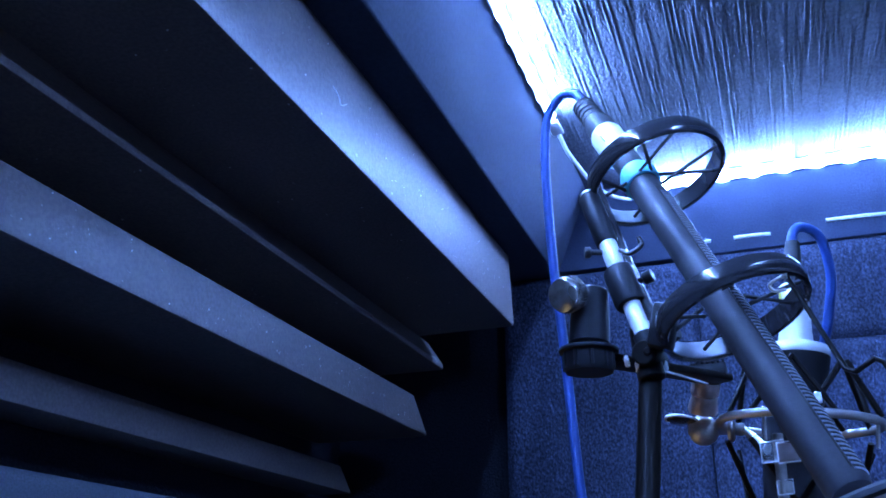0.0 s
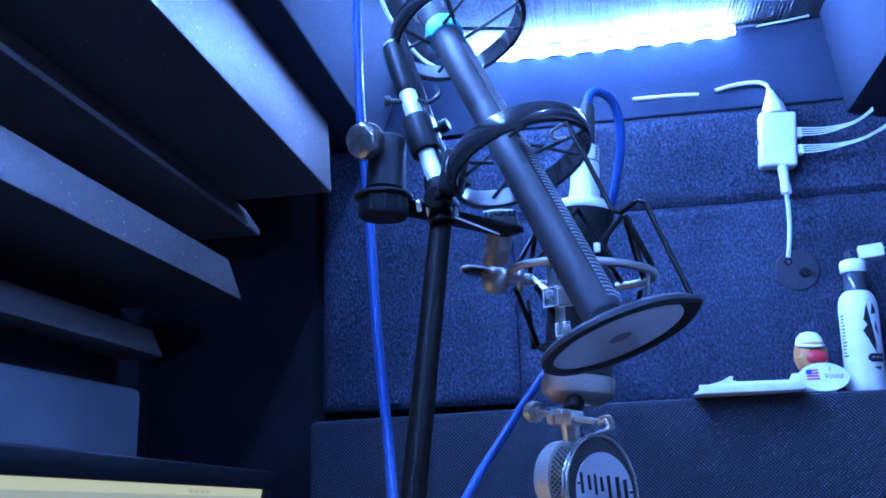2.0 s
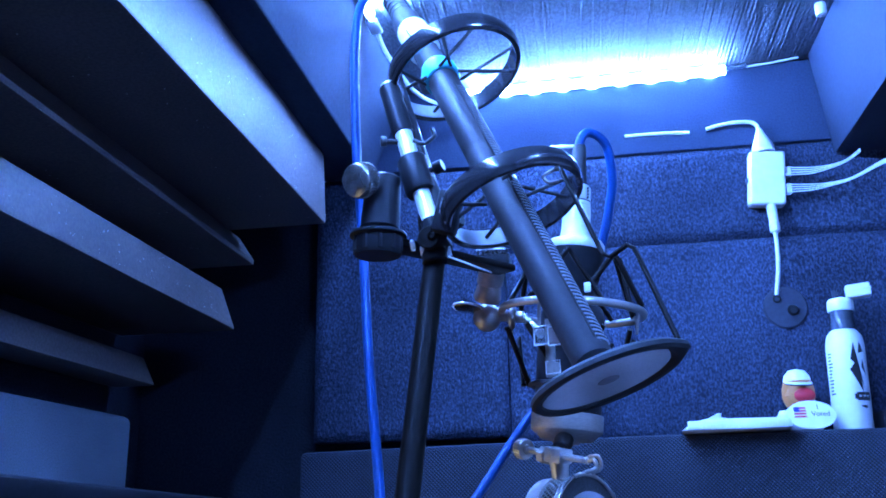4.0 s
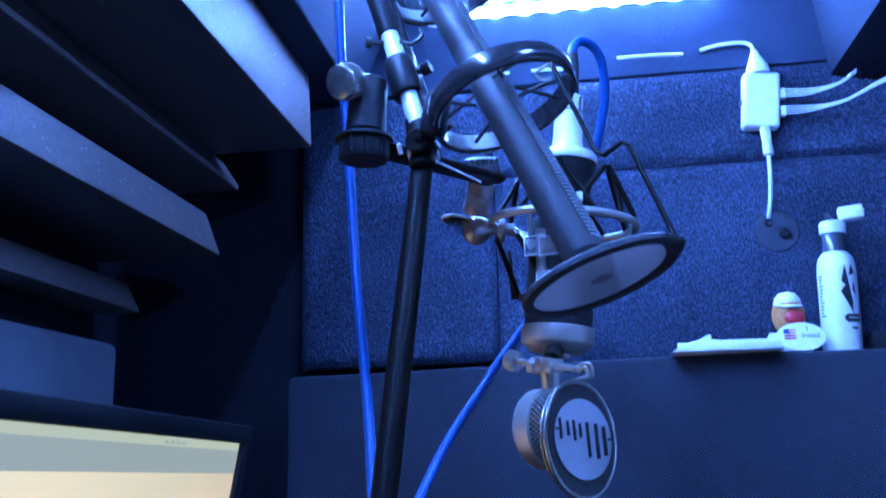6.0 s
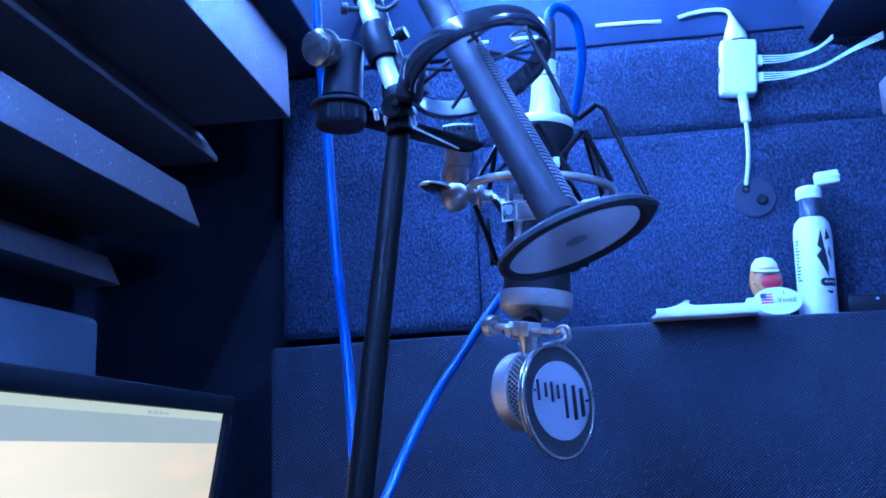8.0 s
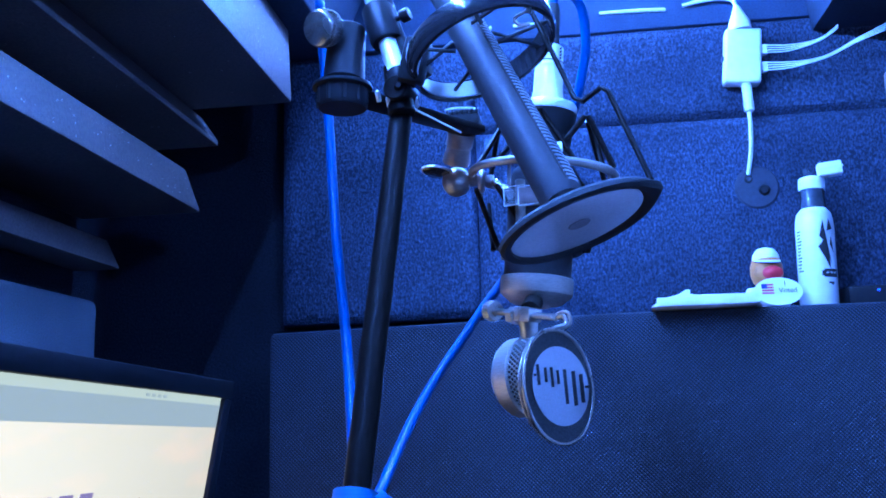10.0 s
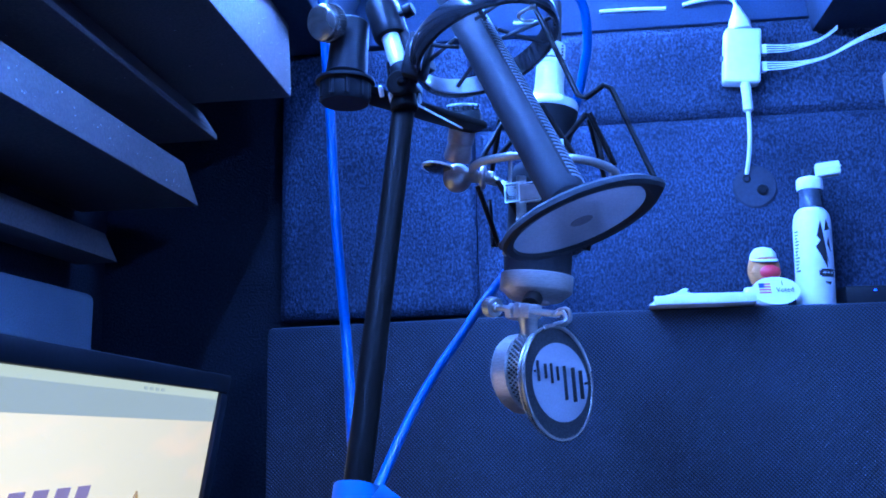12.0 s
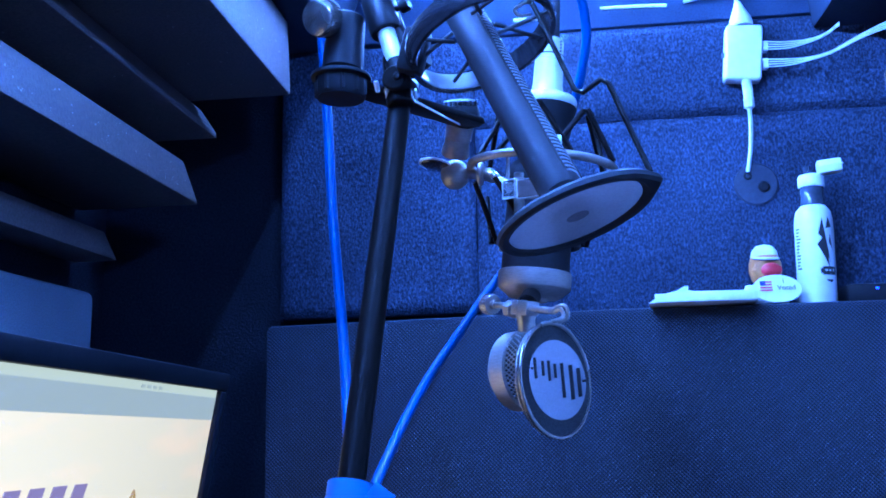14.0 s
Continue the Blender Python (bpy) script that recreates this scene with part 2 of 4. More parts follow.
def turned(a, b, size, bevel=0.0, up=(0, 0, 1), seg=2):
    """A bevelled bar from a to b; size: width across and height."""
    a, b = Vector(a), Vector(b)
    d = (b - a)
    bm = box(-size[0] / 2, size[0] / 2, -size[1] / 2, size[1] / 2, 0, d.length, bevel, seg)
    z = d.normalized()
    x = Vector(up).cross(z)
    x = x.normalized() if x.length > 1e-4 else Vector((1, 0, 0))
    y = z.cross(x)
    m = Matrix((x, y, z)).transposed().to_4x4()
    bmesh.ops.transform(bm, matrix=Matrix.Translation(a) @ m, verts=bm.verts)
    return bm


def axes(n):
    n = Vector(n).normalized()
    u = n.orthogonal().normalized()
    return u, n.cross(u), n


def lathe(origin, axis, profile, seg=40, closed=False):
    """Revolve (radius, height) pairs about the axis."""
    u, v, n = axes(axis)
    o = Vector(origin)
    bm = bmesh.new()
    rings = []
    for r, h in profile:
        if r < 1e-6:
            rings.append([bm.verts.new(o + n * h)])
        else:
            rings.append([bm.verts.new(o + n * h + (u * math.cos(a) + v * math.sin(a)) * r) for a in (2 * math.pi * k / seg for k in range(seg))])
    pairs = list(zip(rings, rings[1:])) + ([(rings[-1], rings[0])] if closed else [])
    for p, q in pairs:
        for k in range(seg):
            j = (k + 1) % seg
            if len(p) == 1 and len(q) == 1:
                continue
            if len(p) == 1:
                bm.faces.new((p[0], q[k], q[j]))
            elif len(q) == 1:
                bm.faces.new((p[k], p[j], q[0]))
            else:
                bm.faces.new((p[k], p[j], q[j], q[k]))
    return bm


def rod(a, b, r, r2=None, bevel=0.12, seg=24):
    a, b = Vector(a), Vector(b)
    r2 = r if r2 is None else r2
    h = (b - a).length
    c = min(r, r2) * bevel
    return lathe(a, b - a, [(0, 0), (r - c, 0), (r, c), (r2, h - c), (r2 - c, h), (0, h)], seg)


def torus(c, n, big, small, seg=56, sides=12, flat=1.0):
    prof = [(big + small * math.cos(t), flat * small * math.sin(t)) for t in (2 * math.pi * k / sides for k in range(sides))]
    return lathe(c, n, prof, seg, closed=True)


def smooth_line(points, steps=10):
    p = [Vector(q) for q in points]
    p = [p[0] * 2 - p[1]] + p + [p[-1] * 2 - p[-2]]
    out = []
    for i in range(1, len(p) - 2):
        a, b, c, d = p[i - 1:i + 3]
        for k in range(steps):
            t = k / steps
            out.append(0.5 * ((2 * b) + (c - a) * t + (2 * a - 5 * b + 4 * c - d) * t * t + (3 * b - a - 3 * c + d) * t ** 3))
    out.append(p[-2])
    return out


def tube(points, r, sides=10, curve=True, steps=10, flat=1.0, ends=None):
    """A round (or flattened) cord along the points."""
    line = smooth_line(points, steps) if curve else [Vector(q) for q in points]
    bm = bmesh.new()
    t = (line[1] - line[0]).normalized()
    u = t.orthogonal().normalized() if flat == 1.0 else (Vector((0, 1, 0)) - t * t.y).normalized()
    rings = []
    for i, p in enumerate(line):
        d = (line[min(i + 1, len(line) - 1)] - line[max(i - 1, 0)]).normalized()
        u = (u - d * u.dot(d)).normalized()
        w = d.cross(u)
        rr = r if ends is None else r + (ends - r) * i / (len(line) - 1)
        rings.append([bm.verts.new(p + (u * math.cos(a) * flat + w * math.sin(a)) * rr) for a in (2 * math.pi * k / sides for k in range(sides))])
    for p, q in zip(rings, rings[1:]):
        for k in range(sides):
            bm.faces.new((p[k], p[(k + 1) % sides], q[(k + 1) % sides], q[k]))
    bm.faces.new(rings[0])
    bm.faces.new(rings[-1][::-1])
    return bm


def prism(profile, y0, y1, bevel=0.0, shear=0.0):
    """A closed x-z outline drawn out along y. shear: how far the upper end falls back at y1."""
    bm = bmesh.new()
    top, low = max(z for _, z in profile), min(z for _, z in profile)
    a = [bm.verts.new((x, y0, z)) for x, z in profile]
    b = [bm.verts.new((x, y1 - shear * (z - low) / (top - low), z)) for x, z in profile]
    n = len(profile)
    bm.faces.new(a)
    bm.faces.new(b[::-1])
    for k in range(n):
        bm.faces.new((a[k], b[k], b[(k + 1) % n], a[(k + 1) % n]))
    bmesh.ops.recalc_face_normals(bm, faces=bm.faces)
    if bevel:
        bmesh.ops.bevel(bm, geom=bm.edges[:], offset=bevel, segments=2, affect="EDGES", profile=0.5)
    return bm


def merge(*meshes):
    out = bmesh.new()
    for b in meshes:
        me = bpy.data.meshes.new("tmp")
        b.to_mesh(me)
        b.free()
        out.from_mesh(me)
        bpy.data.meshes.remove(me)
    return out


# ---- the booth ----
NORTH = 1.13
CEIL = 1.905


def structure(name, bm, material_, base, label, category):
    return solid(name, bm, material_, base, label, category, kind="structure")


# floor, south and east walls are unseen and serve as reflectors
structure("floor", box(-0.5, 1.25, -0.8, 1.3, -0.05, 0.0), PLAIN, (0.4, 0.3, -0.05), "unseen grey booth floor, toned to bounce light", "floor")
structure("wall_north", box(-0.5, 1.25, NORTH, NORTH + 0.06, 0, CEIL), BLACK_FELT, (0.4, NORTH, 0), "booth back wall with black felt", "wall")
structure("wall_south", box(-0.5, 1.25, -0.86, -0.8, 0, CEIL), PLAIN, (0.4, -0.8, 0), "unseen grey booth rear wall, toned to bounce light", "wall")
structure("wall_west", box(-0.12, -0.06, -0.8, NORTH, 0, CEIL), BLACK_FELT, (-0.06, 0.3, 0), "black felt booth side wall behind stepped boards", "wall")
structure("wall_east", box(1.05, 1.11, -0.8, NORTH, 0, CEIL), PLAIN, (1.05, 0.3, 0), "unseen grey booth side wall, toned to bounce light", "wall")


def ribbed_sheet(x0, x1, y0, y1, z, pitch=0.0042, depth=0.0007):
    bm = bmesh.new()
    n = int((x1 - x0) / pitch)
    rnd = random.Random(5)
    rows = []
    ys = [y0 + (y1 - y0) * k / 40 for k in range(41)]
    for i in range(n * 2 + 1):
        x = x0 + i * pitch / 2
        low = depth if i % 2 else 0.0
        rows.append([bm.verts.new((x + rnd.uniform(-0.0003, 0.0003), y, z - low - rnd.uniform(0, 0.0005))) for y in ys])
    for a, b in zip(rows, rows[1:]):
        for k in range(len(ys) - 1):
            bm.faces.new((a[k], b[k], b[k + 1], a[k + 1]))
    return bm


ceiling = merge(ribbed_sheet(0.24, 0.74, -0.2, 1.128, CEIL), box(-0.5, 1.25, -0.86, 1.19, CEIL + 0.004, CEIL + 0.06))
structure("ceiling", ceiling, RIBBED, (0.4, 0.3, CEIL), "grey ribbed carpet ceiling of the booth", "ceiling")

# stepped boards on the west side, each one farther out than the one below
structure("soffit_west", prism([(0.262, CEIL + 0.002), (0.221, 1.802), (-0.058, 1.802), (-0.058, CEIL + 0.002)], -0.79, 1.128, 0.002),
          COVE, (0.1, 0.3, 1.8), "smooth sloping cove under the ceiling light strip", "soffit")
structure("trim_1", prism([(0.187, 1.725), (0.187, 1.801), (-0.057, 1.801), (-0.057, 1.725)], -0.79, 1.034, 0.003, shear=0.012),
          BOARD, (0.1, 0.3, 1.72), "dusty dark-stained wooden step of the soffit", "soffit")
structure("trim_2", prism([(0.098, 1.692), (0.098, 1.6975), (0.080, 1.7245), (-0.057, 1.7245), (-0.057, 1.692)], -0.79, 1.058, 0.001),
          BOARD, (0.05, 0.3, 1.70), "thin dark-stained wooden batten under the soffit", "soffit")
structure("trim_3", prism([(0.079, 1.621), (0.079, 1.658), (-0.057, 1.658), (-0.057, 1.621)], -0.79, 1.063, 0.003, shear=0.042),
          BOARD, (0.03, 0.3, 1.62), "dusty dark-stained wooden shelf board", "shelf board")
structure("trim_4", prism([(-0.008, 1.564), (-0.008, 1.590), (-0.057, 1.590), (-0.057, 1.564)], -0.79, 1.060, 0.002, shear=0.030),
          BOARD, (-0.03, 0.3, 1.56), "thin dark-stained wooden batten", "batten")
structure("panel_west", box(-0.062, -0.040, -0.3, 1.078, 0.9, 1.534, 0.0095, 5), GREY_CLOTH, (-0.05, 0.4, 0.9), "grey cloth-covered acoustic panel with rounded corners", "acoustic panel")

# the same on the east side
structure("soffit_east", prism([(0.716, CEIL + 0.002), (0.729, 1.787), (1.049, 1.787), (1.049, CEIL + 0.002)], -0.79, 1.100, 0.002),
          COVE, (0.9, 0.3, 1.79), "smooth sloping cove opposite the light strip", "soffit")
structure("trim_5", prism([(0.778, 1.685), (0.778, 1.72), (1.049, 1.72), (1.049, 1.685)], -0.79, 1.06, 0.003),
          BOARD, (0.9, 0.3, 1.68), "dark-stained wooden shelf board on the far side", "shelf board")

# carpet panels on the back wall
def carpet_panel(x0, x1, z0, z1, front, mat_, name, label, seed):
    bm = bmesh.new()
    nx, nz = max(8, int((x1 - x0) / 0.006)), max(8, int((z1 - z0) / 0.006))
    rnd = random.Random(seed)
    grid = []
    for j in range(nz + 1):
        row = []
        for i in range(nx + 1):
            u, w = i / nx, j / nz
            d = min(i * (x1 - x0) / nx, (nx - i) * (x1 - x0) / nx, j * (z1 - z0) / nz, (nz - j) * (z1 - z0) / nz)
            roll = 0.008 * (1 - min(1, d / 0.010)) ** 2
            x, z = x0 + (x1 - x0) * u, z0 + (z1 - z0) * w
            wob = 0.0016 * noise.noise(Vector((x * 25, 0.3 * seed, z * 25))) + 0.0007 * noise.noise(Vector((x * 240, seed, z * 240)))
            row.append(bm.verts.new((x, front + roll + wob, z)))
        grid.append(row)
    for a, b in zip(grid, grid[1:]):
        for i in range(nx):
            bm.faces.new((a[i], a[i + 1], b[i + 1], b[i]))
    rim = [e for e in bm.edges if e.is_boundary]
    ext = bmesh.ops.extrude_edge_only(bm, edges=rim)
    for v in ext["geom"]:
        if isinstance(v, bmesh.types.BMVert):
            v.co.y = NORTH - 0.001
    return structure(name, bm, mat_, ((x0 + x1) / 2, NORTH, z0), label, "carpet panel")


carpet_panel(0.155, 0.3695, 1.5015, 1.803, 1.100, CARPET, "panel_north_1", "dark looped carpet panel with soft edges", 1)
carpet_panel(0.3705, 1.049, 1.49, 1.7005, 1.100, CARPET, "panel_north_2", "wide dark looped carpet panel behind the ledge", 2)
carpet_panel(0.3705, 1.049, 1.7015, 1.806, 1.1015, CARPET, "panel_north_3", "dark looped carpet strip under the felt band", 3)
structure("panel_north_4", box(0.10, 1.049, 1.104, NORTH - 0.001, 1.806, CEIL - 0.001, 0.003), FELT, (0.5, NORTH, 1.81), "smooth dark felt band below the ceiling", "felt band")

# the padded cloth panel whose top makes a ledge
ledge = prism([(0.163, 0.0), (1.049, 0.0), (1.049, 1.493), (0.50, 1.493), (0.163, 1.4870)], 1.036, 1.097, 0.005)
structure("ledge_panel", ledge, CLOTH, (0.6, 1.07, 0), "dark open-weave cloth panel with a flat top ledge", "acoustic panel")

# dust on the board edges: fine specks that nobody could count
def specks(n, seed):
    rnd = random.Random(seed)
    bm = bmesh.new()
    for k in range(n):
        face = rnd.random()
        y = 1.03 - 0.75 * rnd.random() ** 1.3
        if face < 0.35:
            p, u, v = Vector((0.1875, y, rnd.uniform(1.728, 1.798))), Vector((0, 1, 0)), Vector((0, 0, 1))
        elif face < 0.6:
            p, u, v = Vector((0.0795, y, rnd.uniform(1.624, 1.655))), Vector((0, 1, 0)), Vector((0, 0, 1))
        elif face < 0.8:
            p, u, v = Vector((rnd.uniform(0.10, 0.185), y, 1.7245)), Vector((0, 1, 0)), Vector((1, 0, 0))
        else:
            p, u, v = Vector((rnd.uniform(-0.02, 0.095), y, 1.6915)), Vector((0, 1, 0)), Vector((1, 0, 0))
        s = rnd.choice((0.0002, 0.0003, 0.0004, 0.0005, 0.0009))
        a = rnd.uniform(0, 3)
        e, f = (u * math.cos(a) + v * math.sin(a)) * s, (v * math.cos(a) - u * math.sin(a)) * s * rnd.uniform(0.5, 1)
        bm.faces.new([bm.verts.new(p + e), bm.verts.new(p + f), bm.verts.new(p - e), bm.verts.new(p - f)])
    return bm


tagged(link("dust", specks(480, 3), DUST, (0.1, 0.6, 1.7), smooth=False), "pale dust specks on the dark boards", "dust", kind="stuff")

solid("fibre", tube([(0.1885, 0.60, 1.762), (0.190, 0.606, 1.757), (0.1885, 0.613, 1.755), (0.1895, 0.619, 1.759)], 0.00022, 5), DUST, (0.188, 0.61, 1.755), "thin pale lint fibre clinging to the board", "lint")

# ---- light strips ----
def bloom(c, along, across, out):
    """A flat glowing oval, wider than the ribbon, for a chip's bloom."""
    bm = bmesh.new()
    bmesh.ops.create_uvsphere(bm, u_segments=20, v_segments=10, radius=1.0)
    m = Matrix((along * 0.0120, across * 0.0084, out * 0.0030)).transposed().to_4x4()
    bmesh.ops.transform(bm, matrix=Matrix.Translation(c) @ m, verts=bm.verts)
    return bm


def light_strip(a, b, down, label, count):
    """A ribbon with a clear coat and bright chips, from a to b; down: the way it shines."""
    a, b, down = Vector(a), Vector(b), Vector(down).normalized()
    t = thing("led_strip", a, label, "light strip", group="ceiling light strips")
    across = (b - a).normalized().cross(down)
    part("ribbon", turned(a - down * 0.002, b - down * 0.002, (0.0115, 0.002), 0.0004, up=down), WHITE, t)
    part("lit_coat", turned(a, b, (0.0105, 0.0035), 0.001, up=down), LED_COAT, t, "glaring blue-white lit coating")
    d = (b - a) / count
    for k in range(count):
        c = a + d * (k + 0.5) + down * 0.0022
        e = d.normalized() * 0.003
        # glare spreading round each chip, modelled as a lit oval
        part("bloom", bloom(a + d * (k + 0.5), d.normalized(), across, down), LED_COAT, t, "glowing oval drawn for the bloom round the chip")
        part("chip", turned(c - e, c + e, (0.005, 0.0020), 0.0003, up=down), LED, t)
    return t


north_strip = light_strip((0.331, 1.099, 1.8955), (0.627, 1.099, 1.8965), (0, -0.99, -0.14), "glaring blue-white light strip along the back of the ceiling", 9)
west_strip = light_strip((0.2635, -0.15, 1.896), (0.2655, 0.915, 1.896), (0.96, 0, -0.28), "glaring blue-white light strip along the side cove", 32)
# added strip, out of view, that lights the west boards
light_strip((0.710, 0.28, 1.893), (0.710, 0.413, 1.893), (-0.90, 0, -0.43), "unseen blue-white light strip added along the opposite cove", 4)
part("connector", turned((0.627, 1.101, 1.8970), (0.650, 1.101, 1.8985), (0.012, 0.004), 0.001), CLEAR, north_strip, "clear plastic end connector")
part("lead", tube([(0.650, 1.101, 1.8990), (0.675, 1.1, 1.9005), (0.706, 1.098, 1.9030)], 0.0012), WHITE_CABLE, north_strip, "thin white lead")
part("connector", turned((0.264, 0.915, 1.893), (0.266, 0.935, 1.890), (0.012, 0.004), 0.001), WHITE, west_strip, "white end connector")
part("lead", tube([(0.266, 0.935, 1.890), (0.272, 0.96, 1.876), (0.29, 1.02, 1.862), (0.315, 1.08, 1.874), (0.331, 1.1, 1.895)], 0.0022, flat=0.5), WHITE_CABLE, west_strip, "flat white lead")


ceiling_clip = thing("cable_clip", (0.7035, 0.988, 1.905), "small white cable clip under the ceiling edge", "cable clip")
part("saddle", lathe((0.7035, 0.988, 1.9035), (0, 0, -1), [(0, 0), (0.0050, 0), (0.0054, 0.001), (0.0054, 0.010), (0.0046, 0.0125), (0, 0.013)], 20), WHITE, ceiling_clip)
part("nail", rod((0.7035, 0.988, 1.8920), (0.7035, 0.988, 1.8895), 0.0016, seg=10), NICKEL, ceiling_clip)

# ---- microphone stand ----
stand = thing("microphone_stand", (0.357, 0.535, 0.0), "black metal microphone stand with a chrome boom tube and blue tape", "microphone stand")
part("base_plate", lathe((0.357, 0.535, 0), (0, 0, 1), [(0, 0), (0.13, 0), (0.13, 0.012), (0.12, 0.018), (0.02, 0.024), (0.012, 0.04), (0, 0.04)]), BLACK_METAL, stand)
part("lower_tube", rod((0.357, 0.535, 0.02), (0.357, 0.535, 1.335), 0.0095), BLACK_METAL, stand)
POLE_LOW, POLE_TOP = Vector((0.3588, 0.5365, 1.33)), Vector((0.3722, 0.620, 1.562))
part("upper_tube", rod(POLE_LOW, POLE_TOP, 0.0059), BLACK_METAL, stand, "glossy black painted tube")
part("clutch", lathe(POLE_LOW - Vector((0, 0, 0.02)), POLE_TOP - POLE_LOW, [(0, 0), (0.011, 0), (0.012, 0.003), (0.012, 0.045), (0.009, 0.05), (0, 0.05)]), BLACK_PLASTIC, stand)
tape_axis = (POLE_TOP - POLE_LOW).normalized()
part("tape", tube([POLE_LOW + tape_axis * 0.028, POLE_LOW + tape_axis * 0.036, POLE_LOW + tape_axis * 0.0435], 0.0098, sides=18), BLUE_TAPE, stand, "light blue tape wrap")
part("tape_tail", turned(POLE_LOW + tape_axis * 0.03 + Vector((0.008, -0.004, 0)), POLE_LOW + tape_axis * 0.042 + Vector((0.016, -0.006, 0)), (0.010, 0.0008), 0.0002, up=(0, 1, 0)), BLUE_TAPE, stand)
JOINT = Vector((0.3735, 0.613, 1.567))
part("joint", merge(rod(JOINT + Vector((-0.002, -0.010, 0)), JOINT + Vector((0.002, 0.010, 0)), 0.0066), rod(JOINT + Vector((0, 0, -0.012)), JOINT + Vector((-0.004, 0.003, 0.016)), 0.0072, 0.0062)), BLACK_METAL, stand, "black swivel joint")
part("joint_screw", lathe(JOINT + Vector((0, -0.010, 0)), (0.05, -1, 0), [(0, 0.002), (0.0014, 0.002), (0.0022, 0.001), (0.0024, 0), (0, 0)], 20), BLACK_METAL, stand)
BOOM_LOW, BOOM_TOP = Vector((0.3735, 0.611, 1.571)), Vector((0.3435, 0.632, 1.673))
boom_axis = (BOOM_TOP - BOOM_LOW).normalized()
part("boom_tube", rod(BOOM_LOW, BOOM_TOP, 0.0050), CHROME, stand, "bright chrome boom tube")
part("lower_collar", rod(BOOM_LOW, BOOM_LOW + boom_axis * 0.0085, 0.0060), BLACK_PLASTIC, stand)
part("sleeve", lathe(BOOM_LOW + boom_axis * 0.0275, boom_axis, [(0.0047, 0), (0.008, 0), (0.0087, 0.0015), (0.0087, 0.0220), (0.0078, 0.0235), (0.0047, 0.0235)]), BLACK_PLASTIC, stand, "black plastic sleeve clamp")
part("sleeve", lathe(BOOM_LOW + boom_axis * 0.070, boom_axis, [(0.0047, 0), (0.0058, 0), (0.0063, 0.0015), (0.0063, 0.034), (0.0058, 0.036), (0.0047, 0.036)]), BLACK_PLASTIC, stand)
sc = BOOM_LOW + boom_axis * 0.040
part("thumb_screw", merge(rod(sc, sc + Vector((0.013, -0.004, 0.002)), 0.0016), rod(sc + Vector((0.011, -0.0035, 0.0015)), sc + Vector((0.016, -0.005, 0.003)), 0.0036)), BLACK_PLASTIC, stand)
sc = BOOM_LOW + boom_axis * 0.064
part("thumb_screw", merge(rod(sc, sc + Vector((-0.012, -0.004, 0.0)), 0.0016), rod(sc + Vector((-0.0105, -0.0035, 0)), sc + Vector((-0.014, -0.0045, 0.0)), 0.0032)), MESH_DARK, stand)
part("hook", tube([sc + Vector((0.006, -0.006, -0.002)), sc + Vector((0.012, -0.01, -0.006)), sc + Vector((0.018, -0.01, -0.002)), sc + Vector((0.017, -0.009, 0.003))], 0.0013), MESH_DARK, stand)

# knob tower and cross bar
part("bar", turned((0.338, 0.612, 1.5705), (0.404, 0.705, 1.5735), (0.016, 0.0045), 0.001, up=(0, 0, 1)), BLACK_METAL, stand, "flat black cross bar")
# highlight along the bar's edge, drawn as a thin chrome line
part("bar_glint", tube([(0.374, 0.612, 1.561), (0.396, 0.688, 1.568)], 0.0006, 6, curve=False), CHROME, stand, "thin bright line drawn for a glint on the edge")
part("clamp_cup", lathe((0.3405, 0.618, 1.5625), (0.02, 0, 1), [(0, 0), (0.0125, 0), (0.0135, 0.002), (0.0135, 0.0105), (0.0158, 0.0110), (0.0160, 0.0120), (0.0157, 0.0128), (0.0115, 0.0140), (0, 0.0145)]), BLACK_PLASTIC, stand, "round black clamp cup")
for k in range(10):
    a = 2 * math.pi * k / 10
    c = Vector((0.3405 + 0.0126 * math.cos(a), 0.618 + 0.0126 * math.sin(a), 1.564))
    part("rib", rod(c, c + Vector((0, 0, 0.009)), 0.0016, seg=8), BLACK_PLASTIC, stand)
part("post", rod((0.3415, 0.618, 1.577), (0.3435, 0.620, 1.609), 0.0110, 0.0100), BLACK_PLASTIC, stand, "satin black post")
KN, KA = Vector((0.3345, 0.606, 1.603)), Vector((-0.40, -0.86, -0.31)).normalized()
knob = part("knob", lathe(KN - KA * 0.004, KA, [(0, 0), (0.0092, 0), (0.0097, 0.001), (0.0097, 0.0085), (0.0090, 0.0105), (0.0084, 0.011), (0.0, 0.0113)], 48), NICKEL, stand, "round brushed nickel knob with a knurled edge")
u_, v_, n_ = axes(KA)
for k in range(36):
    a = 2 * math.pi * k / 36
    r = (u_ * math.cos(a) + v_ * math.sin(a)) * 0.0097
    part("knurl", turned(KN - KA * 0.003 + r, KN + KA * 0.0035 + r, (0.0009, 0.0009), 0.0002), NICKEL, knob)
part("knob_stem", rod(KN - KA * 0.012, KN - KA * 0.003, 0.004), BLACK_METAL, stand)
for k, c in enumerate(((0.362, 0.607, 1.565), (0.367, 0.609, 1.562), (0.38, 0.618, 1.564))):
    part("screw", lathe(c, (0, -0.8, 0.6), [(0, 0.002), (0.0008, 0.002), (0.0013, 0.0008), (0.0013, -0.004), (0, -0.004)], 14), CHROME, stand)
part("end_block", merge(box(0.386, 0.407, 0.694, 0.716, 1.574, 1.583, 0.002), rod((0.396, 0.705, 1.583), (0.396, 0.705, 1.586), 0.008)), BLACK_PLASTIC, stand, "black serrated end block")
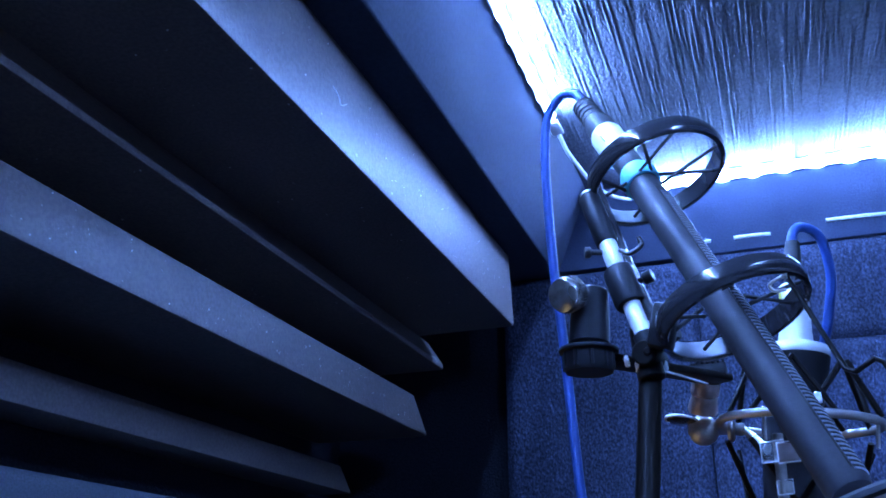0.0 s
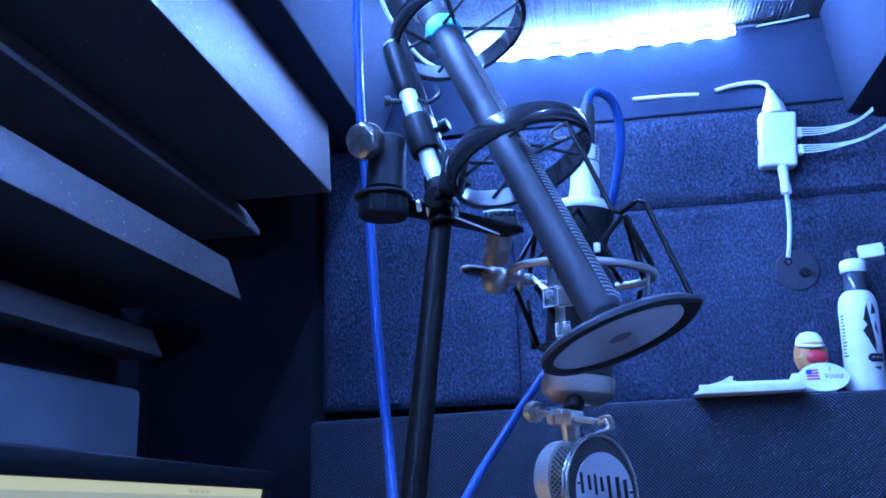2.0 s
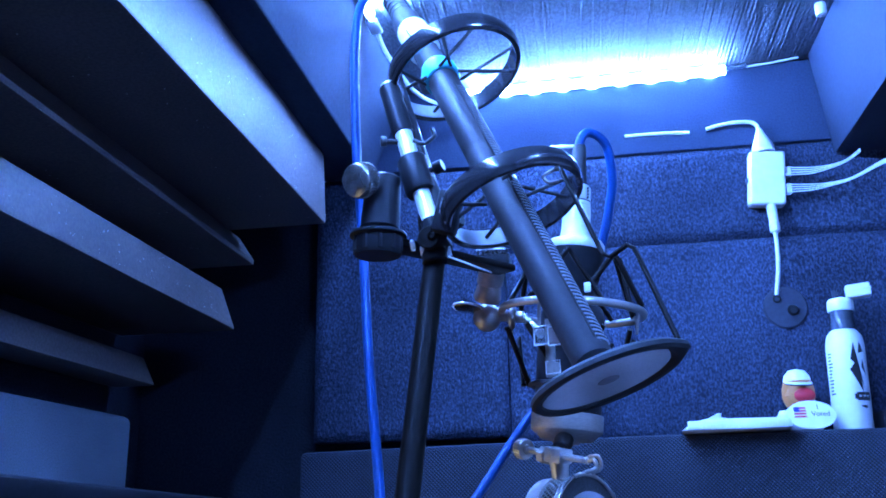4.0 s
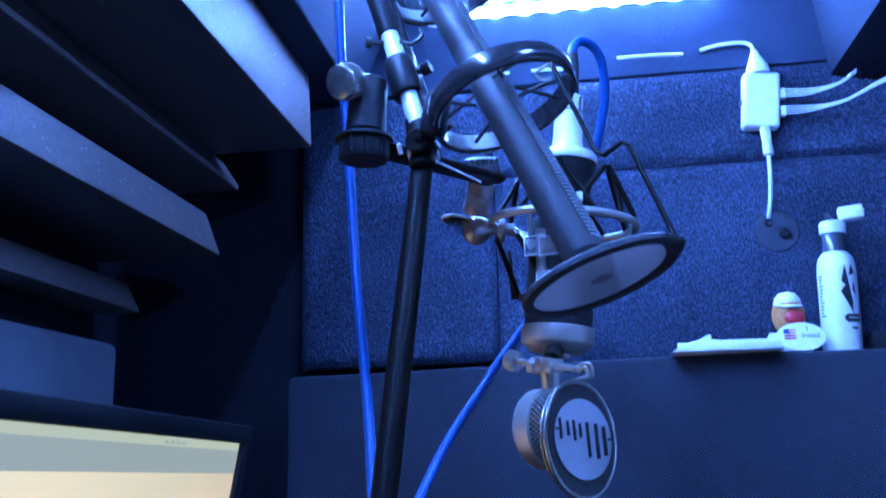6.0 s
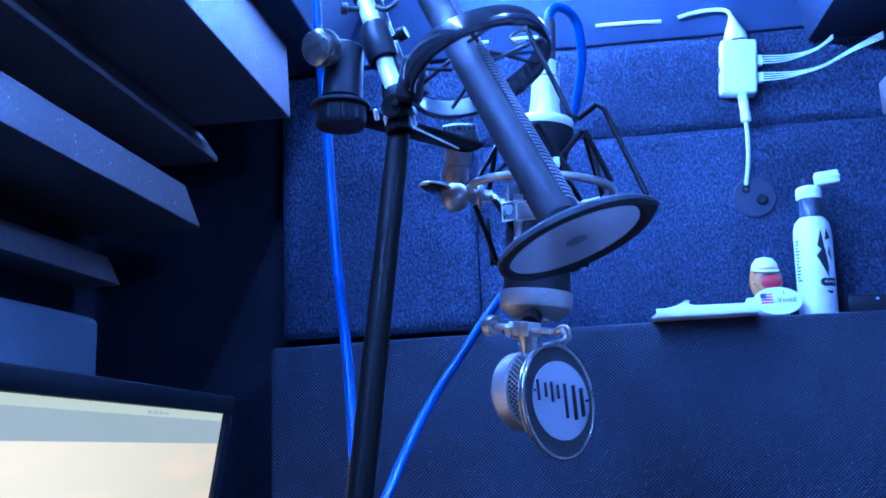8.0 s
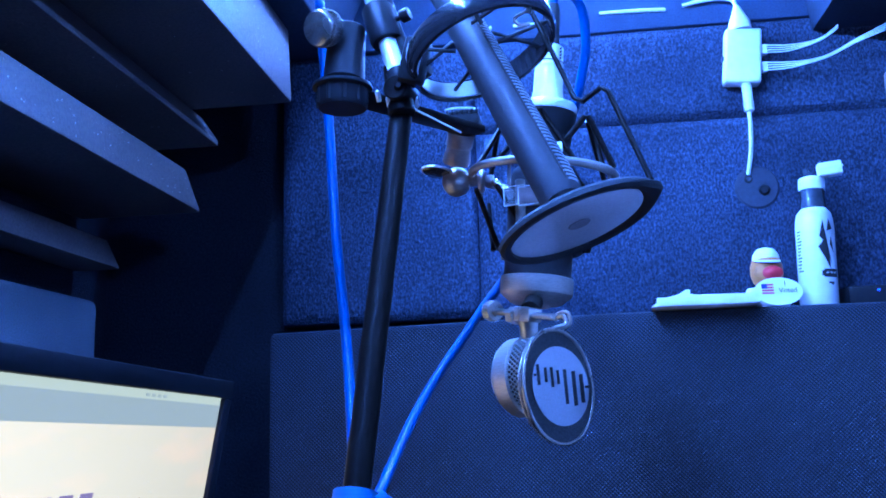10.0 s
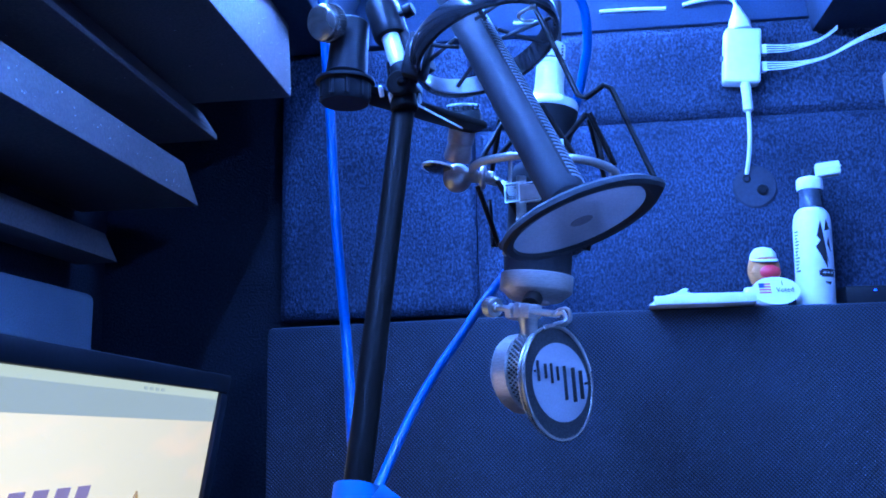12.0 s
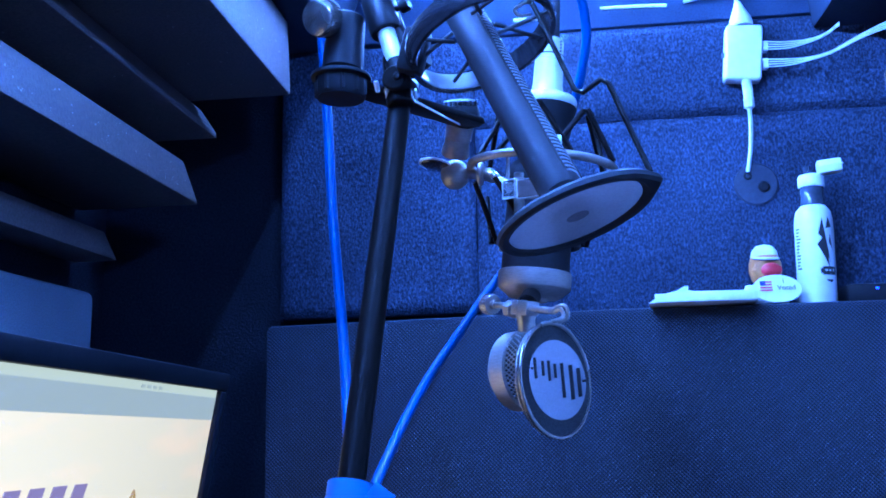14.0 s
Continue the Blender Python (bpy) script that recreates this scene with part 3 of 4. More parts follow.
for k in range(7):
    part("tooth", box(0.387 + 0.003 * k, 0.3885 + 0.003 * k, 0.6925, 0.695, 1.5815, 1.5845, 0.0004), BLACK_PLASTIC, stand)
# glint on the end block, drawn as a chrome line
part("block_glint", tube([(0.3865, 0.6935, 1.5846), (0.393, 0.6925, 1.5850), (0.400, 0.6925, 1.5846), (0.4065, 0.694, 1.5842)], 0.0006, 6), CHROME, stand, "thin bright line drawn for a glint on the edge")
part("adapter", lathe((0.394, 0.712, 1.575), (-0.28, 0.5, -1), [(0, 0), (0.0085, 0), (0.0085, 0.008), (0.0075, 0.009), (0.0090, 0.018), (0.0080, 0.020), (0, 0.020)]), COPPER, stand, "copper-tinted threaded adapter")
part("ball_joint", lathe((0.387, 0.733, 1.540), (0.1, 0, 1), [(0, 0)] + [(0.0095 * math.sin(math.pi * k / 10), 0.0095 - 0.0095 * math.cos(math.pi * k / 10)) for k in range(1, 10)] + [(0, 0.019)], 28), SILVER, stand, "satin silver ball joint")
wing = Vector((0.376, 0.728, 1.5555))
WA = Vector((0.16, 0.12, 1)).normalized()
nut = part("wing_nut", lathe(wing, WA, [(0, -0.0020), (0.0082, -0.0016), (0.0100, -0.0004), (0.009, 0.0014), (0, 0.002)], 32), GLOSS_BLACK, stand, "dark round wing nut")
part("nut_rim", torus(wing, WA, 0.0100, 0.0008, 36, 8), CHROME, nut, "bright metal rim")
part("pin", rod((0.384, 0.733, 1.551), (0.412, 0.731, 1.548), 0.0038), NICKEL, stand)
part("washer", torus((0.4045, 0.7315, 1.5485), (1, 0, -0.1), 0.0055, 0.0022, 28), NICKEL, stand)

# ---- shotgun microphone in its ring mount ----
FRONT, REAR = Vector((0.4530, 0.5435, 1.4870)), Vector((0.3715, 0.650, 1.688))
SA = (FRONT - REAR).normalized()
LEN = (FRONT - REAR).length
shotgun = thing("shotgun_microphone", FRONT, "slim matt black shotgun microphone with slotted sides on a boom", "microphone")
part("body", lathe(REAR, SA, [(0, 0), (0.0082, 0), (0.0093, 0.002), (0.0093, 0.085), (0.0090, 0.087), (0.0093, 0.089), (0.0093, LEN - 0.003), (0.0084, LEN), (0, LEN)], 44), MIC_BLACK, shotgun)
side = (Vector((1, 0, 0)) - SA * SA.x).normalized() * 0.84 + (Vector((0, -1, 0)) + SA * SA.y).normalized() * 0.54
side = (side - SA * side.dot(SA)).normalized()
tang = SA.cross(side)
pitch = (LEN - 0.034) / 84
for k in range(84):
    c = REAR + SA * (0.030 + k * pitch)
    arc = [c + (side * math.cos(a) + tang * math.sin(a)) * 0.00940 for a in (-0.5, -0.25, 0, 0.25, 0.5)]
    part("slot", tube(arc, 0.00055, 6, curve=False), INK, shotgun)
    # ridges of the black body, painted pale as if lit
    part("ridge", tube([q + SA * pitch / 2 for q in arc], 0.0005, 6, curve=False), LIT_RIDGE, shotgun)
strip = [REAR + SA * h + (side * math.cos(0.60) + tang * math.sin(0.60)) * 0.0091 for h in (0.026, LEN - 0.006)]
part("slot_edge", tube(strip, 0.0004, 6, curve=False), BLACK_METAL, shotgun)
part("tape", lathe(REAR - SA * 0.003, SA, [(0, -0.0050), (0.006, -0.0042), (0.0098, -0.001), (0.0114, 0.004), (0.0113, 0.012), (0.0105, 0.0135), (0.0093, 0.0138)], 32), TEAL, shotgun, "teal tape round the rear end")
XD = Vector((-0.040, 0.040, 0.085)).normalized()
part("plug", lathe(REAR + XD * 0.004, XD, [(0, 0), (0.0076, 0), (0.0076, 0.020), (0.0105, 0.022), (0.0105, 0.046), (0.0098, 0.048), (0.009, 0.048), (0, 0.048)]), PLUG, shotgun, "bright silver cable plug")
part("plug_neck", lathe(REAR + XD * 0.003, XD, [(0, 0), (0.0086, 0), (0.0086, 0.020), (0.0080, 0.0215), (0, 0.0215)]), RUBBER, shotgun)
part("boot", lathe(REAR + XD * 0.052, XD, [(0, 0), (0.0092, 0), (0.0092, 0.012), (0.0072, 0.020), (0.0068, 0.040), (0.0050, 0.044), (0, 0.044)]), RUBBER, shotgun, "black ribbed rubber boot")
for k in range(5):
    part("boot_ring", torus(REAR + XD * (0.072 + 0.005 * k), XD, 0.0067, 0.0009, 24, 8), RUBBER, shotgun)
part("plug_mark", turned(REAR + XD * 0.036 + Vector((-0.004, -0.0094, 0.0)), REAR + XD * 0.044 + Vector((-0.004, -0.0094, 0.0)), (0.002, 0.0006), 0.0001), INK, shotgun)

mount = thing("shock_mount", (0.417, 0.600, 1.586), "black ring shock mount with crossed elastic cords", "shock mount")
RN = Vector((0.315, -0.165, -0.93)).normalized()
for (c, r) in ((Vector((0.3825, 0.643, 1.6850)), 0.0400), (Vector((0.4165, 0.601, 1.5835)), 0.0372)):
    ring = part("ring", lathe(c, RN, [(r - 0.0018, -0.0056), (r - 0.0006, -0.0062), (r + 0.0008, -0.0057), (r + 0.0022, -0.0022), (r + 0.0024, 0.0022), (r + 0.0008, 0.0057), (r - 0.0008, 0.0061), (r - 0.0018, 0.0054)], 64, closed=True), GLOSS_BLACK, mount, "glossy black plastic ring")
    # reflection on the ring's inner face, drawn as a pale half band
    pale = lathe(c, RN, [(r - 0.0019, -0.0050), (r - 0.0024, -0.0046), (r - 0.0024, 0.0046), (r - 0.0019, 0.0050)], 64, closed=True)
    bmesh.ops.delete(pale, geom=[v for v in pale.verts if (v.co - c).x > 0.1 * r], context="VERTS")
    part("inner_sheen", pale, RING_SHEEN, ring, "pale strip drawn for the reflection inside the ring")
    ru, rv, rn = axes(RN)
    hub = REAR + SA * ((c - REAR).dot(SA))
    for k in range(4):
        a = math.pi * k / 2 + 0.5
        for s in (-0.30, 0.30):
            p = c + (ru * math.cos(a + s) + rv * math.sin(a + s)) * r
            radial = ((p - hub) - SA * (p - hub).dot(SA)).normalized()
            w = SA.cross(radial)
            q = hub + radial * 0.0088 - w * (0.006 if s > 0 else -0.006)
            part("elastic_cord", tube([p, q], 0.0011, 6, curve=False), RUBBER, ring)
part("rail", tube([Vector((0.383, 0.608, 1.577)), Vector((0.372, 0.618, 1.600)), Vector((0.352, 0.640, 1.665)), Vector((0.345, 0.645, 1.690))], 0.0034), BLACK_PLASTIC, mount, "black plastic rail joining the rings")
part("clamp", turned((0.386, 0.598, 1.589), (0.38, 0.6, 1.567), (0.013, 0.011), 0.002, up=(0, 1, 0)), BLACK_PLASTIC, mount, "black plastic clamp holding the lower ring")
part("rail_foot", rod((0.376, 0.612, 1.573), (0.388, 0.606, 1.578), 0.0055), BLACK_PLASTIC, mount)
part("clip", merge(box(0.4405, 0.4430, 0.575, 0.579, 1.5890, 1.5915, 0.0005), tube([(0.441, 0.577, 1.590), (0.435, 0.577, 1.5865), (0.437, 0.577, 1.583), (0.442, 0.578, 1.5835)], 0.0008)), NICKEL, mount, "small bright wire clip")

# ---- pop screen below the shotgun microphone ----
PC, PN = Vector((0.4590, 0.560, 1.4815)), Vector((0.320, -0.125, -0.940)).normalized()
pop = thing("pop_screen", PC, "round grey cloth pop screen in a black wire frame", "pop screen")
PR = 0.0351
EX = (Vector((1, 0, 0)) - PN * PN.x).normalized()
EY = PN.cross(EX)
EY = EY if EY.y < 0 else -EY
rim_mesh = lathe(PC, PN, [(PR - 0.0046, -0.0008), (PR - 0.0030, -0.0022), (PR, -0.0024), (PR + 0.0014, -0.0010), (PR + 0.0014, 0.0010), (PR, 0.0022), (PR - 0.0030, 0.0018)], 96, closed=True)
for v in rim_mesh.verts:
    d = v.co - PC
    flat_ = d - PN * d.dot(PN)
    if flat_.length < PR - 0.004:
        v.co -= EX * 0.0010
    turn = math.atan2(flat_.dot(EY), flat_.dot(EX)) - 0.25
    if flat_.length > PR - 0.001 and abs(turn) < 0.30:
        v.co += flat_.normalized() * 0.0022 * (1 - abs(turn) / 0.30)
rim = part("rim", rim_mesh, RUBBER, pop, "black rubber rim drawn out to a point")
part("cloth", lathe(PC - EX * 0.0010, PN, [(0, -0.0004), (PR - 0.0046, -0.0004), (PR - 0.0046, 0.0004), (0, 0.0004)], 72), POP_CLOTH, pop, "grey woven cloth")
# shadow of the microphone's front end, painted as a darker disc
part("tip_shadow", lathe(PC + PN * 0.0005, PN, [(0, 0), (0.0052, 0), (0.0050, 0.0002), (0, 0.0002)], 24), POP_TIP_SHADOW, pop, "darker disc for the microphone end's shadow on the cloth")
wire = [(0.4405, 0.598, 1.6035), (0.4440, 0.593, 1.594), (0.461, 0.576, 1.544), (0.4645, 0.5735, 1.5415), (0.4725, 0.5685, 1.5455), (0.4757, 0.567, 1.543), (0.4892, 0.546, 1.4955)]
part("wire", tube(wire, 0.0013, 8, curve=False), BLACK_METAL, pop, "bent black wire support")
part("wire", tube([(0.4235, 0.5975, 1.4745), (0.4265, 0.592, 1.4765), (0.4315, 0.588, 1.4775)], 0.0014, 8), NICKEL, pop)

# ---- large-capsule microphone, hung upside down ----
TOP, LOW = Vector((0.4525, 0.735, 1.637)), Vector((0.4355, 0.735, 1.474))
BA = (LOW - TOP).normalized()
bottle_mic = thing("studio_microphone", (0.4355, 0.735, 1.474), "silver and black studio microphone hung upside down, round capsule", "microphone")
part("cable_plug", lathe(TOP, BA, [(0, 0), (0.0080, 0), (0.0088, 0.001), (0.0089, 0.0105), (0.0085, 0.011), (0.0089, 0.0115), (0.0091, 0.014), (0.0087, 0.0145), (0.0093, 0.015), (0.0097, 0.036), (0.0, 0.036)]), PLUG, bottle_mic, "bright silver cable plug")
part("plug_mark", merge(*[turned(TOP + BA * (0.003 + 0.0022 * k) + Vector((0.0065, -0.0058, 0)), TOP + BA * (0.0043 + 0.0022 * k) + Vector((0.0065, -0.0058, 0)), (0.0035, 0.0005), 0.0001, up=(1, 1, 0)) for k in range(4)]), INK, bottle_mic)
part("plug_groove", torus(TOP + BA * 0.0112, BA, 0.0088, 0.0005, 36, 6), INK, bottle_mic, "dark groove round the plug")
part("plug_band", turned(TOP + BA * 0.0055 + Vector((-0.0072, -0.0048, 0)), TOP + BA * 0.0105 + Vector((-0.0072, -0.0048, 0)), (0.0040, 0.0008), 0.0002, up=(-0.55, 0.83, 0)), YELLOW, bottle_mic, "small yellow band")
part("boot", lathe(TOP - BA * 0.030, BA, [(0, 0), (0.0042, 0), (0.0050, 0.006), (0.0056, 0.024), (0.0060, 0.030), (0, 0.030)]), RUBBER, bottle_mic, "black rubber cable boot")
part("collar", lathe(TOP + BA * 0.036, BA, [(0, -0.004), (0.0099, -0.004), (0.0104, 0.0022), (0.0150, 0.0030), (0.0186, 0.0042), (0.0196, 0.0062), (0.0196, 0.0098), (0.0192, 0.0105), (0, 0.0105)]), PLUG, bottle_mic, "satin silver collar")
part("shoulder", lathe(TOP + BA * 0.0465, BA, [(0, 0), (0.0196, 0), (0.0192, 0.003), (0.0148, 0.028), (0.0140, 0.033), (0, 0.034)]), BLACK_PLASTIC, bottle_mic, "black tapered shoulder")
part("body", lathe(TOP + BA * 0.080, BA, [(0, 0), (0.0135, 0), (0.0195, 0.005), (0.0212, 0.010), (0.0212, 0.074), (0, 0.074)], 48), MIC_BLACK, bottle_mic, "black cylindrical body")
part("base_ring", lathe(TOP + BA * 0.1535, BA, [(0, 0), (0.0222, 0), (0.0228, 0.0006), (0.0228, 0.0100), (0.0223, 0.0108), (0.0165, 0.0158), (0.0155, 0.0164), (0.0090, 0.0168), (0.0085, 0.0185), (0, 0.0187)], 56), SILVER, bottle_mic, "satin silver base ring")
part("stub", rod((0.4345, 0.728, 1.470), (0.4320, 0.692, 1.459), 0.0058), BLACK_METAL, bottle_mic, "dark stub under the base ring")
part("neck", lathe((0.4310, 0.688, 1.4590), (0.02, 0.03, -1), [(0, 0), (0.0066, 0), (0.0066, 0.002), (0.0052, 0.010), (0.0048, 0.016), (0, 0.016)]), NICKEL, bottle_mic, "tapered nickel neck")
CN = Vector((0.79, -0.60, 0.05)).normalized()
CC = Vector((0.4322, 0.689, 1.4218))
capsule = part("capsule", lathe(CC - CN * 0.013, CN, [(0, -0.0085), (0.0060, -0.0082), (0.0115, -0.0068), (0.0165, -0.0040), (0.0198, -0.0004), (0.0212, 0.002), (0.0212, 0.0025), (0.0226, 0.003), (0.0226, 0.0115), (0.0218, 0.012), (0, 0.012)], 56), SILVER, bottle_mic, "round satin silver capsule head")
def grille(c, n, r, h, rows, count, wire_):
    """A band of crossed wires about the axis."""
    gu, gv, gn = axes(n)
    bm = bmesh.new()
    out = []
    for s in (-1, 1):
        for k in range(count):
            a0 = 2 * math.pi * k / count
            pts = []
            for j in range(rows + 1):
                a = a0 + s * j * (2 * math.pi / count) * 0.9
                pts.append(c + gn * (h * j / rows) + (gu * math.cos(a) + gv * math.sin(a)) * (r + 0.0002 * s))
            out.append(tube(pts, wire_, 4, curve=False))
    return merge(*out)


part("grille_core", lathe(CC - CN * 0.001, CN, [(0, 0), (0.0205, 0), (0.0205, 0.0165), (0, 0.0165)], 40), INK, capsule)
part("grille", grille(CC - CN * 0.001, CN, 0.0214, 0.0160, 5, 48, 0.00038), MESH_METAL, capsule, "coarse woven wire grille")
part("grille_back", torus(CC - CN * 0.0115, CN, 0.0205, 0.0012, 48, 8), MESH_METAL, capsule)
DC = Vector((0.4468, 0.655, 1.4148))
DN = Vector((0.800, -0.595, 0.06)).normalized()
screen_disc = part("front_screen", torus(DC, DN, 0.0298, 0.0012, 64, 10), NICKEL, bottle_mic, "wire-rimmed front screen with a pale round badge")
part("screen_rim", torus(DC - DN * 0.0028, DN, 0.0292, 0.0010, 64, 8), NICKEL, screen_disc)
part("screen_mesh", lathe(DC, DN, [(0, -0.0006), (0.0294, -0.0006), (0.0294, 0.0002), (0, 0.0002)], 56), MESH_DARK, screen_disc, "dark fine wire mesh")
right = Vector((0, 0, 1)).cross(DN).normalized()
upward = DN.cross(right)
oval = lathe((0, 0, 0), (0, 0, 1), [(0, 0), (0.0208, 0), (0.0208, 0.0003), (0, 0.0004)], 56)
for v in oval.verts:
    v.co = DC + DN * (0.0006 + v.co.z) + right * (0.0010 + v.co.x * 1.17) + upward * v.co.y
part("badge", oval, BADGE, screen_disc, "pale lilac oval badge")


# the maker's mark: plain dark blocks and hollow frames in one row
def mark_bar(x0, x1, z0, z1):
    a_ = DC + DN * 0.0012 + right * (x0 + x1) / 2 + upward * z0
    return turned(a_, a_ + upward * (z1 - z0), (x1 - x0, 0.0004), 0.0001, up=DN.cross(upward))


for x0, x1, z0, z1, t_ in ((-0.0205, -0.0115, 0.0002, 0.0108, 0.0028), (-0.0092, -0.0012, -0.0008, 0.0096, 0.0028), (0.0085, 0.0195, -0.0105, 0.0078, 0.0042)):
    part("mark", mark_bar(x0, x0 + t_, z0, z1), INK, screen_disc)
    part("mark", mark_bar(x1 - t_, x1, z0 + 0.0015, z1 - 0.0015), INK, screen_disc)
part("mark", mark_bar(0.0016, 0.0050, -0.0095, 0.0086), INK, screen_disc)
part("mark", mark_bar(-0.0228, -0.0205, 0.0048, 0.0060), INK, screen_disc)
part("mark", mark_bar(0.0200, 0.0240, -0.0012, 0.0002), INK, screen_disc)
RA, RB = Vector((0.4095, 0.713, 1.4625)), Vector((0.4480, 0.662, 1.4515))
rd = (RB - RA).normalized()
part("clamp_rod", rod(RA, RB, 0.0019), NICKEL, bottle_mic)
part("clamp_knob", lathe(RA - rd * 0.004, rd, [(0, 0), (0.0052, 0), (0.0060, 0.0008), (0.0060, 0.0062), (0.0056, 0.0070), (0.0030, 0.0074), (0.0028, 0.0100), (0, 0.0100)], 28), NICKEL, bottle_mic, "round nickel thumb knob")
for k in range(20):
    a = 2 * math.pi * k / 20
    ku, kv, kn = axes(rd)
    o = RA - rd * 0.0032 + (ku * math.cos(a) + kv * math.sin(a)) * 0.0060
    part("knurl", rod(o, o + rd * 0.0054, 0.0004, seg=6), NICKEL, bottle_mic)
part("clamp_nut", rod(RA + rd * 0.019 - Vector((0, 0, 0.0015)), RA + rd * 0.026 - Vector((0, 0, 0.0015)), 0.0052, seg=6), SILVER, bottle_mic, "small hexagonal nut")
part("clamp_block", merge(turned(RA + rd * 0.0275, RA + rd * 0.0335, (0.0085, 0.0085), 0.0010), turned(RA + rd * 0.0350, RA + rd * 0.0440, (0.0095, 0.0080), 0.0010)), SILVER, bottle_mic, "slotted nickel clamp block")
part("clamp_plate", turned(RA + rd * 0.044, RB - rd * 0.002, (0.0068, 0.0024), 0.0006), SILVER, bottle_mic, "flat nickel plate")
part("plate_slot", turned(RA + rd * 0.047 - Vector((0, 0, 0.0014)), RB - rd * 0.005 - Vector((0, 0, 0.0014)), (0.0022, 0.0006), 0.0002), INK, bottle_mic)
part("screen_arm", tube([RB, RB + Vector((0.0030, -0.003, 0.0005)), RB + Vector((0.0038, -0.004, -0.004)), DC + upward * 0.0305], 0.0012, 8), NICKEL, bottle_mic)
part("screen_arm", tube([RB + Vector((-0.003, 0.004, 0.0)), RB + Vector((0.0010, 0, 0.0025)), RB + Vector((0.0055, -0.003, 0.002)), RB + Vector((0.0062, -0.003, -0.004)), DC + upward * 0.030 + right * 0.005], 0.0010, 8), NICKEL, bottle_mic)

# ---- spider mount round the studio microphone ----
SC, SN = Vector((0.4435, 0.733, 1.5495)), Vector((0.09, -0.03, 1)).normalized()
spider = thing("spider_mount", (0.4435, 0.733, 1.52), "silver ring spider mount with black wire arms", "shock mount")
part("ring", torus(SC, SN, 0.0455, 0.0026, 72, 12), SILVER, spider, "satin silver ring")
su, sv, sn = axes(SN)
for k in range(4):
    a = 2 * math.pi * k / 4 + 0.35
    p = SC + (su * math.cos(a) + sv * math.sin(a)) * 0.0455
    q = p - SN * 0.0155 - (su * math.cos(a) + sv * math.sin(a)) * 0.001
    part("lug", rod(p + SN * 0.003, q, 0.0011, seg=10), NICKEL, spider)
for k in range(4):
    a = math.pi / 2 * k + 0.15
    r1 = su * math.cos(a) + sv * math.sin(a)
    r2 = su * math.cos(a + 0.55) + sv * math.sin(a + 0.55)
    r3 = su * math.cos(a + 1.1) + sv * math.sin(a + 1.1)
    part("arm", tube([SC + r1 * 0.045 + SN * 0.001, SC + r2 * 0.030 + SN * 0.036, SC + r2 * 0.027 + SN * 0.036, SC + r3 * 0.045], 0.0017, 8, curve=False), BLACK_METAL, spider, "bent black wire arm")
    part("arm", tube([SC + r1 * 0.045 - SN * 0.014, SC + r2 * 0.030 - SN * 0.048, SC + r2 * 0.026 - SN * 0.048, SC + r3 * 0.045 - SN * 0.014], 0.0017, 8, curve=False), BLACK_METAL, spider, "bent black wire arm")
part("lower_band", torus(SC - SN * 0.048, SN, 0.0245, 0.0022, 48, 8), RUBBER, spider)
part("arm", tube([(0.456, 0.700, 1.560), (0.4705, 0.712, 1.5800), (0.473, 0.712, 1.5805), (0.487, 0.714, 1.547)], 0.0019, 8, curve=False), BLACK_METAL, spider, "bent black wire arm")
for k, (c, m_) in enumerate((((0.4265, 0.693, 1.5275), CLEAR), ((0.4350, 0.690, 1.5265), COPPER), ((0.4305, 0.697, 1.5085), NICKEL))):
    c = Vector(c)
    s = 0.0062 if k < 2 else 0.0042
    part("clip", box(c.x - s, c.x + s, c.y - 0.004, c.y + 0.004, c.z - s * 0.8, c.z + s * 0.8, 0.0012), m_, spider, ("square clear plastic clip", "copper-tinted clamp block", "small nickel clip")[k])
    part("clip_frame", tube([c + Vector((-s, -0.004, -s)), c + Vector((s, -0.004, -s * 0.8)), c + Vector((s, -0.004, s)), c + Vector((-s, -0.004, s * 0.8)), c + Vector((-s, -0.004, -s))], 0.0004, 6, curve=False), CHROME, spider)
part("link", rod((0.412, 0.731, 1.548), (0.424, 0.700, 1.530), 0.0025), NICKEL, spider)
part("link", rod((0.430, 0.694, 1.538), (0.429, 0.696, 1.503), 0.0030), NICKEL, spider)
part("bright_tab", box(0.4520, 0.4560, 0.690, 0.693, 1.553, 1.559, 0.0008), CHROME, spider, "bright metal tab")


# ---- cables ----
def cable(points, r, mat_, label, base, group="", flat=1.0):
    return solid("cable", tube(points, r, 10, flat=flat), mat_, base, label, "cable", group)


cable([(0.3345, 0.690, 1.772), (0.328, 0.697, 1.783), (0.316, 0.708, 1.790), (0.304, 0.716, 1.780), (0.2995, 0.720, 1.751), (0.300, 0.720, 1.705), (0.302, 0.720, 1.658), (0.305, 0.720, 1.620), (0.3073, 0.720, 1.584),
       (0.3108, 0.715, 1.540), (0.3142, 0.710, 1.507), (0.3222, 0.700, 1.444), (0.3345, 0.660, 1.392), (0.348, 0.610, 1.360), (0.351, 0.560, 1.335), (0.345, 0.545, 1.25), (0.342, 0.54, 0.9), (0.34, 0.54, 0.03)],
      0.0032, BLUE_CABLE, "bright blue microphone cable hanging beside the stand", (0.34, 0.54, 0.03), "blue cables")
